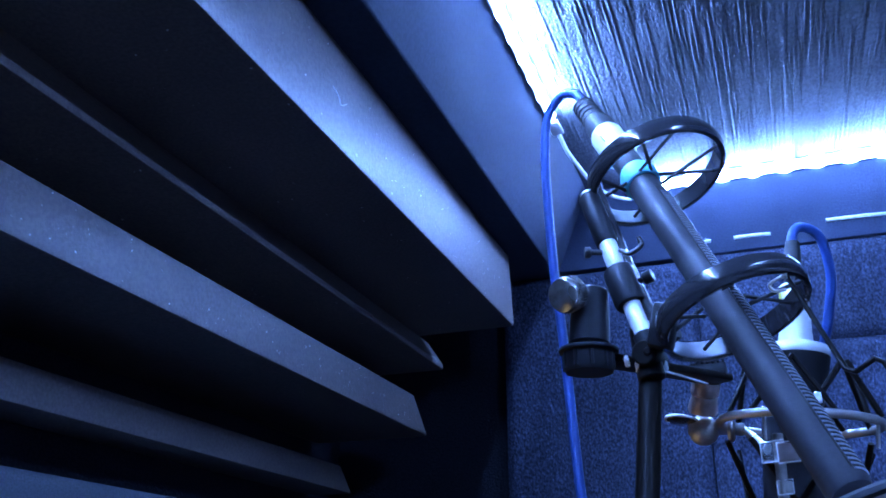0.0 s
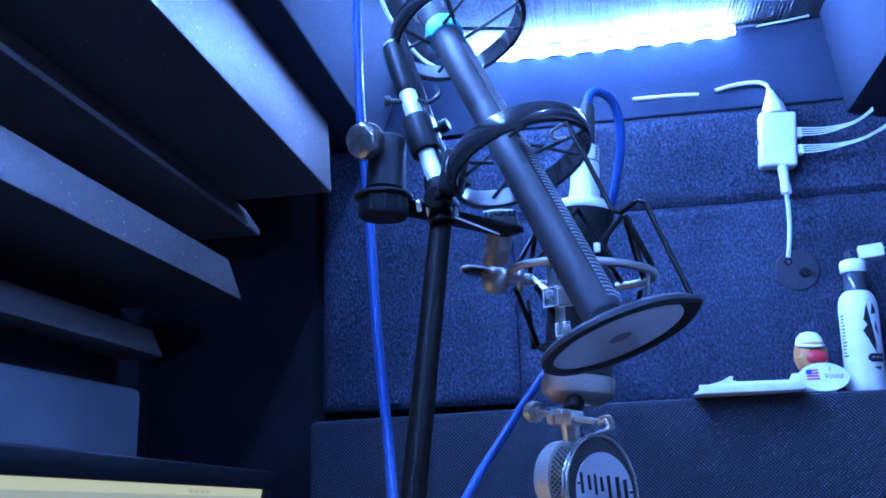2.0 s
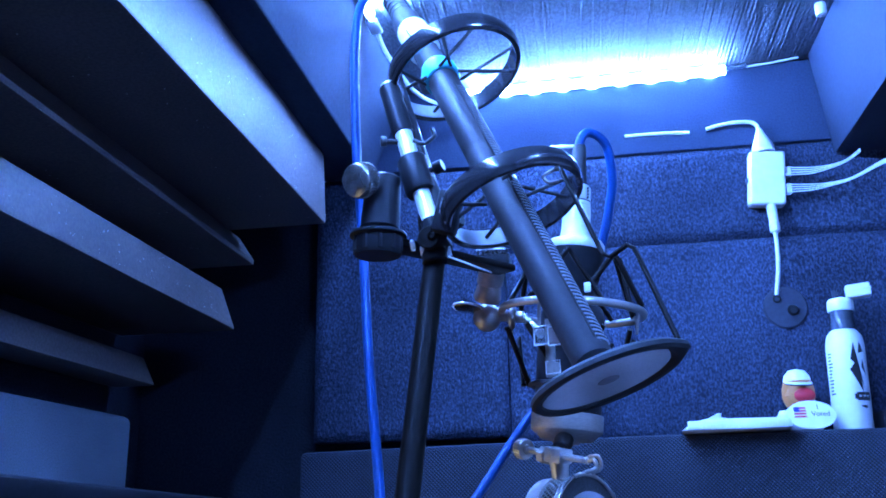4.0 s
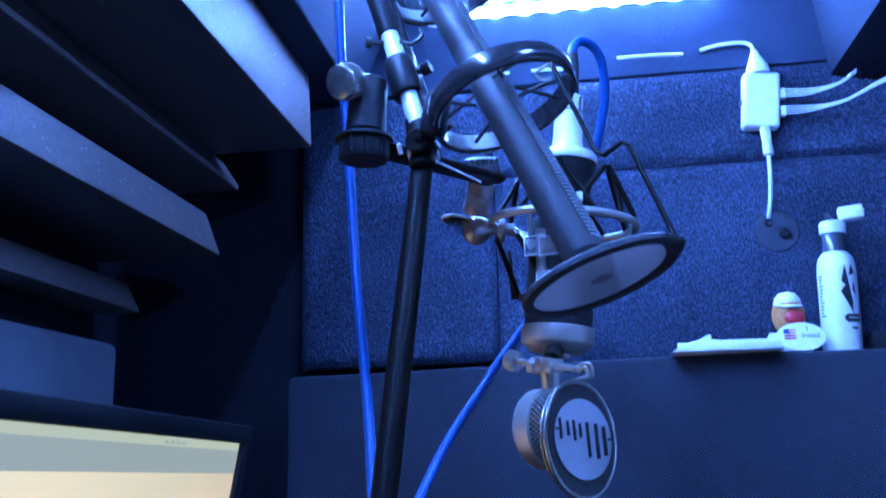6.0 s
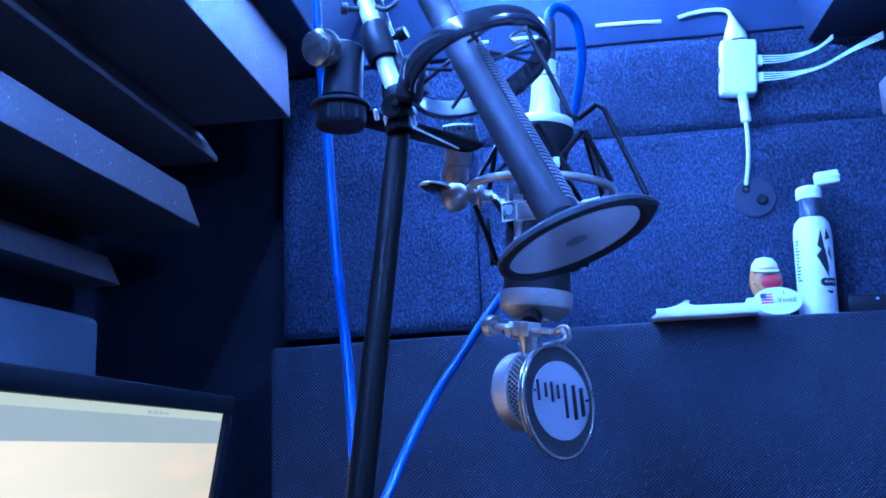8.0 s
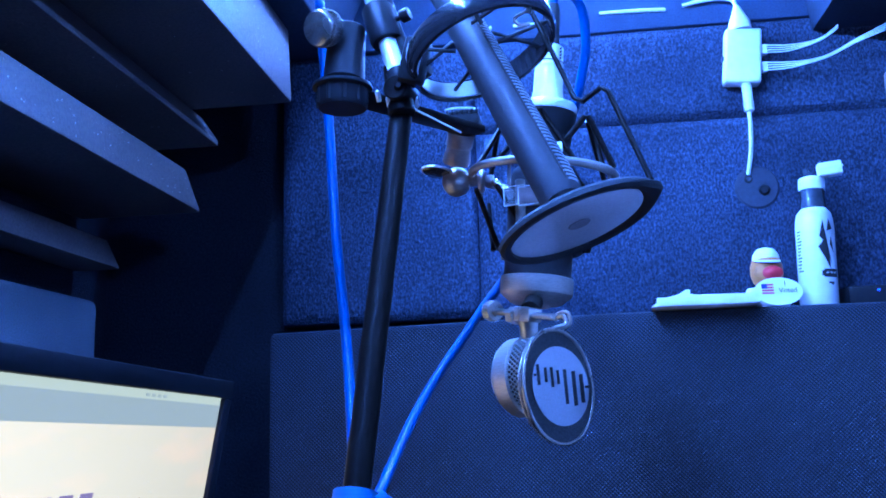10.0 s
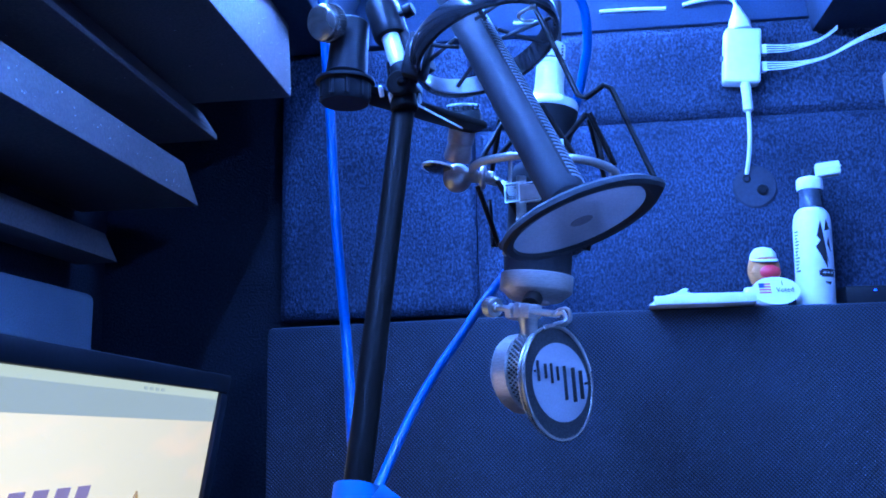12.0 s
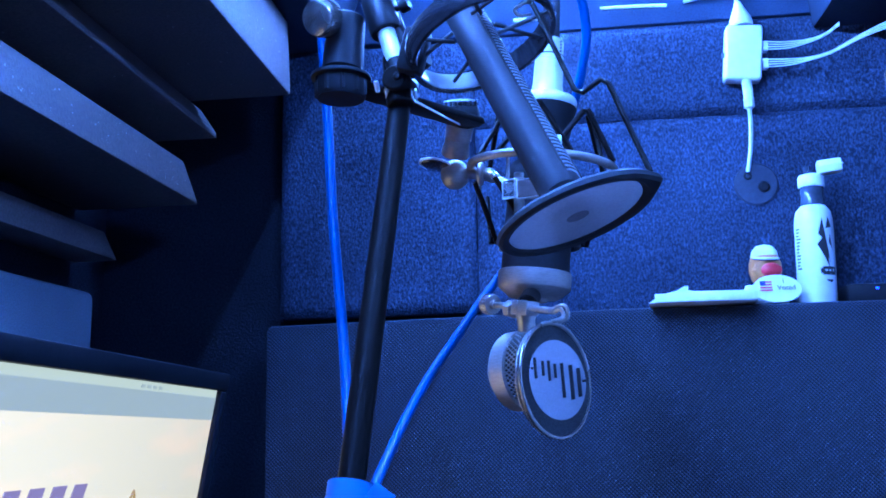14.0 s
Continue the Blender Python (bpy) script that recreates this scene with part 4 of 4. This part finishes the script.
cable([(0.4550, 0.735, 1.658), (0.4560, 0.735, 1.670), (0.4610, 0.738, 1.6775), (0.470, 0.745, 1.6765), (0.4755, 0.752, 1.668), (0.4770, 0.760, 1.648), (0.4735, 0.767, 1.630), (0.4685, 0.774, 1.612), (0.459, 0.790, 1.588), (0.446, 0.812, 1.555), (0.430, 0.820, 1.523),
       (0.414, 0.815, 1.500), (0.395, 0.800, 1.473), (0.381, 0.785, 1.450), (0.368, 0.765, 1.428), (0.357, 0.740, 1.404), (0.350, 0.700, 1.378), (0.348, 0.640, 1.350), (0.3575, 0.560, 1.320), (0.372, 0.530, 1.25), (0.375, 0.53, 0.9), (0.375, 0.53, 0.03)],
      0.0032, BLUE_CABLE, "bright blue microphone cable looping down from the studio microphone", (0.375, 0.53, 0.03), "blue cables")

# ---- wall-mounted light controller ----
hub = thing("light_controller", (0.6545, 1.10, 1.729), "small white plastic light controller with leads plugged in", "controller")
body_ = box(-0.0185, 0.0185, -0.009, 0.009, -0.030, 0.030, 0.0035, 3)
for v in body_.verts:
    v.co.x += v.co.z * 0.02
bmesh.ops.transform(body_, matrix=Matrix.Translation((0.6535, 1.0905, 1.7595)) @ Euler((0, radians(4.5), 0)).to_matrix().to_4x4(), verts=body_.verts)
part("case", body_, WHITE, hub, "glossy white plastic case")
part("button", box(0.6325, 0.6350, 1.0875, 1.0935, 1.757, 1.762, 0.0006), GREY_CLOTH, hub)
part("top_plug", lathe((0.6545, 1.089, 1.789), (-0.08, 0, 1), [(0, 0), (0.0115, 0), (0.0118, 0.003), (0.0110, 0.009), (0.0060, 0.020), (0.0030, 0.028), (0, 0.029)], 28), WHITE_CABLE, hub, "tapered white plug")
part("lead", tube([(0.6520, 1.0895, 1.815), (0.6505, 1.091, 1.8235), (0.643, 1.094, 1.829), (0.627, 1.0965, 1.8305), (0.612, 1.0975, 1.829), (0.599, 1.0985, 1.8265)], 0.0021), WHITE_CABLE, hub, "white lead")
part("socket", box(0.6730, 0.6785, 1.0855, 1.0935, 1.7605, 1.7710, 0.0008), WHITE, hub)
part("socket", box(0.6720, 0.6775, 1.0855, 1.0935, 1.7415, 1.7520, 0.0008), WHITE, hub)
for z0, pts in ((1.766, [(0.678, 1.086, 1.7655), (0.697, 1.083, 1.7635), (0.716, 1.080, 1.765), (0.732, 1.076, 1.769), (0.746, 1.072, 1.778)]),
                (1.747, [(0.677, 1.086, 1.7465), (0.695, 1.083, 1.7450), (0.713, 1.080, 1.7455), (0.735, 1.075, 1.749), (0.762, 1.066, 1.760), (0.79, 1.06, 1.770)])):
    for k in range(4):
        off = (k - 1.5) * 0.0026
        line = []
        for j, p in enumerate(pts):
            f = (1.0, 0.80, 0.42, 0.24, 0.42, 0.8)[j]
            line.append((p[0], p[1] - 0.0003 * k, p[2] + off * f))
        part("ribbon_wire", tube(line, 0.00062, 8), WHITE_CABLE, hub, "white ribbon wire")
part("power_plug", lathe((0.6545, 1.0875, 1.7300), (0.03, 0, -1), [(0, 0), (0.0050, 0), (0.0052, 0.004), (0.0046, 0.018), (0.0050, 0.019), (0.0050, 0.0295), (0.0030, 0.031), (0, 0.031)], 24), WHITE_CABLE, hub, "white moulded power plug")
for k in range(4):
    part("plug_ridge", torus((0.6551, 1.0875, 1.7090 - 0.0026 * k), (0.03, 0, -1), 0.0048, 0.0006, 24, 6), WHITE_CABLE, hub)
part("power_lead", tube([(0.6550, 1.0875, 1.701), (0.6552, 1.089, 1.682), (0.6540, 1.092, 1.660), (0.6515, 1.096, 1.642), (0.6500, 1.102, 1.632)], 0.0022), WHITE_CABLE, hub, "white power lead")

wall_lead = thing("wall_lead", (0.48, 1.10, 1.815), "thin white lead threaded along the dark felt band", "cable")
part("run", tube([(0.5815, 1.103, 1.8258), (0.550, 1.1025, 1.8272), (0.511, 1.103, 1.8278)], 0.0019), WHITE_CABLE, wall_lead)
part("run", tube([(0.4545, 1.103, 1.8205), (0.436, 1.1025, 1.8212), (0.417, 1.103, 1.8212)], 0.0019), WHITE_CABLE, wall_lead)
part("run", tube([(0.393, 1.103, 1.8212), (0.382, 1.1025, 1.8200), (0.3705, 1.103, 1.8150)], 0.0019), WHITE_CABLE, wall_lead)

grommet = thing("cable_grommet", (0.658, 1.099, 1.622), "round dark plastic cable plate with a small knob on the carpet", "cable plate")
part("disc", lathe((0.658, 1.1005, 1.622), (0, -1, 0.02), [(0, 0), (0.0215, 0), (0.0222, 0.001), (0.0205, 0.0026), (0.006, 0.0032), (0, 0.0032)], 44), PLATE, grommet)
part("knob", lathe((0.6645, 1.0985, 1.6185), (0, -1, 0), [(0, 0), (0.0055, 0), (0.0055, 0.003), (0.004, 0.005), (0, 0.0055)], 24), BLACK_PLASTIC, grommet)
part("cable_hole", torus((0.6500, 1.0975, 1.6310), (0, -1, 0), 0.0032, 0.0012, 24, 8), BLACK_PLASTIC, grommet)

# ---- things on the ledge ----
LEDGE = 1.493
bracket = thing("phone_cradle", (0.58, 1.045, LEDGE), "white plastic bracket lying on the ledge edge", "bracket")
bm = bmesh.new()
outline = [(0.534, 1.4935), (0.545, 1.5010), (0.560, 1.5045), (0.567, 1.5085), (0.571, 1.5085), (0.569, 1.5050), (0.576, 1.5035), (0.632, 1.5030), (0.632, 1.4945), (0.600, 1.4935)]
fr = [bm.verts.new((x, 1.0150, z + 0.0006)) for x, z in outline]
bk = [bm.verts.new((x + 0.006, 1.062, z)) for x, z in outline]
bm.faces.new(fr)
bm.faces.new(bk[::-1])
for k in range(len(outline)):
    bm.faces.new((fr[k], bk[k], bk[(k + 1) % len(outline)], fr[(k + 1) % len(outline)]))
bmesh.ops.recalc_face_normals(bm, faces=bm.faces)
bmesh.ops.bevel(bm, geom=bm.edges[:], offset=0.0007, segments=2, affect="EDGES", profile=0.5)
part("plate", bm, WHITE, bracket)
part("lip", box(0.540, 0.628, 1.0135, 1.0165, 1.4945, 1.5025, 0.0008), WHITE, bracket)

# a small painted figure, one plain mesh
def figure():
    X, Y = 0.6525, 1.069
    pieces = [(lathe((X, Y, LEDGE), (0, 0, 1), [(0, 0), (0.017, 0), (0.020, 0.005), (0.019, 0.013), (0.014, 0.021), (0.009, 0.025), (0, 0.026)], 32), 0),
              (lathe((X, Y, LEDGE + 0.020), (0, 0, 1), [(0, 0), (0.008, 0.001), (0.0130, 0.006), (0.0154, 0.014), (0.0150, 0.022), (0.0128, 0.029), (0, 0.034)], 32), 1),
              (lathe((X, Y, LEDGE + 0.047), (0.05, 0, 1), [(0.0128, -0.002), (0.0130, 0.001), (0.0118, 0.007), (0.0080, 0.0120), (0, 0.0140)], 32), 0),
              (lathe((X, Y - 0.005, LEDGE + 0.0465), (0.05, -0.25, 1), [(0, 0), (0.0125, 0), (0.0128, 0.0010), (0.0115, 0.0018), (0, 0.002)], 32), 0),
              (lathe((X + 0.004, Y - 0.0140, LEDGE + 0.0340), (0.1, -1, -0.1), [(0, 0.005), (0.004, 0.0045), (0.0062, 0.0025), (0.0068, 0), (0.005, -0.004), (0, -0.005)], 28), 2),
              # shadow under the visor, as a black disc
              (lathe((X, Y - 0.006, LEDGE + 0.0450), (0.05, -0.25, 1), [(0, 0), (0.0122, 0), (0.0124, 0.0006), (0.0118, 0.0012), (0, 0.0012)], 32), 3),
              (lathe((X - 0.018, Y - 0.002, LEDGE + 0.010), (0.3, 0, 1), [(0, -0.009), (0.005, -0.008), (0.007, 0), (0.005, 0.010), (0, 0.012)], 20), 0)]
    out = bmesh.new()
    for b, idx in pieces:
        for f in b.faces:
            f.material_index = idx
        me = bpy.data.meshes.new("tmp")
        b.to_mesh(me)
        b.free()
        out.from_mesh(me)
        bpy.data.meshes.remove(me)
    for v in out.verts:
        if v.co.y < Y - 0.0125 and v.co.z < LEDGE + 0.042 and v.co.z > LEDGE + 0.024:
            v.co.x = X + 0.001 + (v.co.x - X - 0.003) * 1.45
    return out


solid("toy_figure", figure(), [WHITE, SKIN, RED, INK], (0.651, 1.07, LEDGE), "small painted toy figure with white cap standing on the ledge", "figurine")


def words(text, size, centre, normal, up, mat_, parent, name="lettering"):
    cu = bpy.data.curves.new("t", "FONT")
    cu.body, cu.size, cu.align_x, cu.align_y, cu.extrude = text, size, "CENTER", "CENTER", 0.0001
    ob = bpy.data.objects.new("t", cu)
    scene.collection.objects.link(ob)
    me = bpy.data.meshes.new_from_object(ob.evaluated_get(bpy.context.evaluated_depsgraph_get()))
    bpy.data.objects.remove(ob)
    bm_ = bmesh.new()
    bm_.from_mesh(me)
    n = Vector(normal).normalized()
    y = (Vector(up) - n * n.dot(Vector(up))).normalized()
    m = Matrix((y.cross(n), y, n)).transposed().to_4x4()
    bmesh.ops.transform(bm_, matrix=Matrix.Translation(centre) @ m, verts=bm_.verts)
    return part(name, bm_, mat_, parent)


sticker = thing("sticker", (0.656, 1.045, LEDGE), "oval white voting sticker with a small flag leaning on the figure", "sticker")
oval = lathe((0, 0, 0), (0, -1, 0), [(0, 0), (0.0225, 0), (0.0225, 0.0006), (0, 0.0006)], 48)
for v in oval.verts:
    v.co.z *= 0.62
TILT_S = Matrix.Translation((0.6560, 1.0440, LEDGE + 0.0142)) @ Euler((radians(-14), 0, radians(4))).to_matrix().to_4x4()
bmesh.ops.transform(oval, matrix=TILT_S, verts=oval.verts)
part("paper", oval, WHITE, sticker)
SNORM = TILT_S.to_3x3() @ Vector((0, -1, 0))
words("I", 0.0068, TILT_S @ Vector((0.0065, -0.0010, 0.0072)), SNORM, (0, 0, 1), INK, sticker)
words("Voted", 0.0068, TILT_S @ Vector((0.0085, -0.0010, 0.0005)), SNORM, (0, 0, 1), INK, sticker)
for k in range(4):
    b = box(-0.0155, -0.0045, -0.0011, -0.0007, 0.0060 - 0.0028 * k, 0.0074 - 0.0028 * k)
    bmesh.ops.transform(b, matrix=TILT_S, verts=b.verts)
    part("flag_stripe", b, RED, sticker)
b = box(-0.0155, -0.0105, -0.0014, -0.0009, 0.0030, 0.0075)
bmesh.ops.transform(b, matrix=TILT_S, verts=b.verts)
part("flag_corner", b, FLAG_BLUE, sticker)

bottle = thing("spray_bottle", (0.7010, 1.067, LEDGE), "white spray bottle with black print and a side nozzle", "bottle")
BX, BY, LEAN = 0.6980, 1.067, 0.035
part("body", lathe((BX, BY, LEDGE), (LEAN, 0, 1), [(0, 0), (0.0162, 0), (0.0177, 0.002), (0.0177, 0.078), (0.0171, 0.085), (0.0157, 0.091), (0.0120, 0.0955), (0.0108, 0.0965), (0, 0.0965)], 48), WHITE, bottle, "white plastic bottle body")
part("collar", lathe((BX + 0.0034, BY, LEDGE + 0.096), (LEAN, 0, 1), [(0, 0), (0.0108, 0), (0.0118, 0.001), (0.0118, 0.018), (0.0112, 0.019), (0, 0.019)], 36), SMOKE_DARK, bottle, "smoky translucent collar")
part("cap", lathe((BX + 0.0040, BY, LEDGE + 0.115), (LEAN, 0, 1), [(0, 0), (0.0118, 0), (0.0122, 0.001), (0.0122, 0.010), (0.0108, 0.012), (0.006, 0.0135), (0, 0.0135)], 36), WHITE, bottle, "white cap")
part("stem", rod((BX - 0.0003, BY - 0.004, LEDGE + 0.127), (BX - 0.0013, BY - 0.004, LEDGE + 0.1355), 0.0032), SMOKE_DARK, bottle, "dark clear stem")
part("nozzle", turned((BX + 0.0092, BY - 0.006, LEDGE + 0.1325), (BX + 0.0310, BY - 0.010, LEDGE + 0.1340), (0.0130, 0.0130), 0.0016, up=(0, 0, 1)), WHITE, bottle, "white side nozzle")
part("nozzle_groove", turned((BX + 0.0102, BY - 0.0128, LEDGE + 0.1330), (BX + 0.0305, BY - 0.0168, LEDGE + 0.1345), (0.0010, 0.0016), 0.0003), WHITE_CABLE, bottle)


def print_patch(pts, parent, mat_=INK, name="print"):
    """An inked outline wrapped on the bottle: angle in degrees (0 faces the front), height."""
    bm_ = bmesh.new()
    steps = 6

    def skin(a, h):
        return (BX + 0.0180 * math.sin(radians(a)) + LEAN * h, BY - 0.0180 * math.cos(radians(a)), LEDGE + h)

    for k in range(1, len(pts) - 1):
        (a0, h0), (a1, h1), (a2, h2) = pts[0], pts[k], pts[k + 1]
        rows = []
        for i in range(steps + 1):
            row = []
            for j in range(i + 1):
                u, w = (i - j) / steps, j / steps
                row.append(bm_.verts.new(skin(a0 + (a1 - a0) * u + (a2 - a0) * w, h0 + (h1 - h0) * u + (h2 - h0) * w)))
            rows.append(row)
        for top, low in zip(rows, rows[1:]):
            for j in range(len(top)):
                bm_.faces.new((top[j], low[j], low[j + 1]))
                if j + 1 < len(top):
                    bm_.faces.new((top[j], low[j + 1], top[j + 1]))
    return part(name, bm_, mat_, parent)


for tri in (((9, 0.082), (-4, 0.066), (10, 0.061)), ((10, 0.063), (-8, 0.056), (24, 0.049)), ((24, 0.050), (-8, 0.056), (27, 0.034)), ((9, 0.082), (9, 0.061), (32, 0.038)), ((28, 0.083), (20, 0.071), (42, 0.073)), ((34, 0.066), (28, 0.058), (44, 0.050))):
    print_patch(tri, bottle)
for k in range(5):
    print_patch(((4 + 10 * k, 0.0265), (14 + 10 * k, 0.0265), (14 + 10 * k, 0.0345), (4 + 10 * k, 0.0345)), bottle)
print_patch(((-2, 0.028), (4, 0.028), (4, 0.033), (-2, 0.033)), bottle)
for k in range(3):
    print_patch(((10 + 14 * k, 0.0300), (19 + 14 * k, 0.0300), (19 + 14 * k, 0.0318), (10 + 14 * k, 0.0318)), bottle, WHITE, "label_bar")
for k in range(6):
    print_patch(((15 + 3 * k, 0.0210 - 0.0005 * k), (22 + 3 * k, 0.0210), (22 + 3 * k, 0.0222), (15 + 3 * k, 0.0222)), bottle)
for k in range(13):
    z = 0.0335 + 0.0032 * k
    print_patch(((-78, z), (-58 - (k * 7) % 9, z), (-58 - (k * 7) % 9, z + 0.0014), (-78, z + 0.0014)), bottle, INK, "small_print")

box_ = thing("black_device", (0.755, 1.072, LEDGE), "low black electronic box with a blue indicator on the ledge", "electronic device")
part("case", box(0.722, 0.80, 1.055, 1.092, LEDGE, LEDGE + 0.018, 0.003), BLACK_PLASTIC, box_)
part("indicator", box(0.7480, 0.7500, 1.0535, 1.0555, LEDGE + 0.0125, LEDGE + 0.0135, 0.0003), BLUE_DOT, box_, "blue indicator light")

# ---- monitor under the boards ----
MR, MU = Vector((0.0, 1.0, -0.028)).normalized(), Vector((0.17, 0.0048, 1.0)).normalized()
MF = MR.cross(MU).normalized()
if MF.x < 0:
    MF = -MF
CORNER = Vector((0.14, 0.971, 1.423))
monitor = thing("monitor", (0.11, 0.72, 1.14), "black flat monitor with a bright cream page, mounted below the boards", "monitor")


def screen_box(r0, r1, u0, u1, f0, f1, bevel=0.0):
    b = box(r0, r1, f0, f1, u0, u1, bevel)
    m = Matrix((MR, MF, MU)).transposed().to_4x4()
    bmesh.ops.transform(b, matrix=Matrix.Translation(CORNER) @ m, verts=b.verts)
    return b


W_, H_ = 0.52, 0.293
part("case", screen_box(-W_ - 0.012, 0.012, -H_ - 0.016, 0.0135, -0.028, -0.003, 0.004), BLACK_PLASTIC, monitor, "matt black plastic case")
part("bezel", screen_box(-W_ - 0.015, 0.0155, 0.0005, 0.0165, -0.012, 0.004, 0.002), BLACK_PLASTIC, monitor)
part("bezel", screen_box(-W_ - 0.015, 0.0155, -H_ - 0.020, -H_ - 0.0005, -0.012, 0.004, 0.002), BLACK_PLASTIC, monitor)
part("bezel", screen_box(0.0005, 0.0155, -H_, 0.0, -0.012, 0.004, 0.002), BLACK_PLASTIC, monitor)
part("bezel", screen_box(-W_ - 0.015, -W_ - 0.0005, -H_, 0.0, -0.012, 0.004, 0.002), BLACK_PLASTIC, monitor)
screen_ = part("screen", screen_box(-W_, 0, -H_, -0.0267, -0.003, -0.0005), SCREEN, monitor, "lit cream page")
part("page_bar", screen_box(-W_, 0, -0.0267, -0.0068, -0.003, -0.0003), SCREEN_BAR, monitor, "pale blue-grey title bar")
part("page_top", screen_box(-W_, 0, -0.0068, 0, -0.003, -0.0004), SCREEN_TOP, monitor, "pale top strip")
for k in range(5):
    bar_ = screen_box(-0.327 + 0.026 * k, -0.311 + 0.026 * k, -0.108, -0.073, -0.002, 0.0002)
    for v in bar_.verts:
        v.co += MR * 0.30 * ((v.co - CORNER).dot(MU) + 0.09)
    part("heading_bar", bar_, PURPLE, screen_, "muted purple heading bar")
tri = [Vector((-0.129, 0, -0.082)), Vector((-0.151, 0, -0.113)), Vector((-0.113, 0, -0.113))]
m = Matrix((MR, MF, MU)).transposed()
part("mark", tube([CORNER + m @ p for p in (tri[1], tri[0], tri[2])], 0.0013, 6, curve=False), ORANGE, screen_, "thin orange pointed mark")
for k in range(4):
    part("menu_mark", screen_box(-0.150 + 0.010 * k, -0.144 + 0.010 * k, -0.0050, -0.0026, -0.002, -0.0001), SCREEN_BAR, monitor)
part("wall_arm", merge(turned(CORNER + MR * -0.26 + MU * -0.15 - MF * 0.027, (-0.058, 0.70, 1.28), (0.03, 0.03), 0.003), box(-0.060, -0.050, 0.66, 0.74, 1.22, 1.34, 0.003)), BLACK_METAL, monitor, "black wall arm")
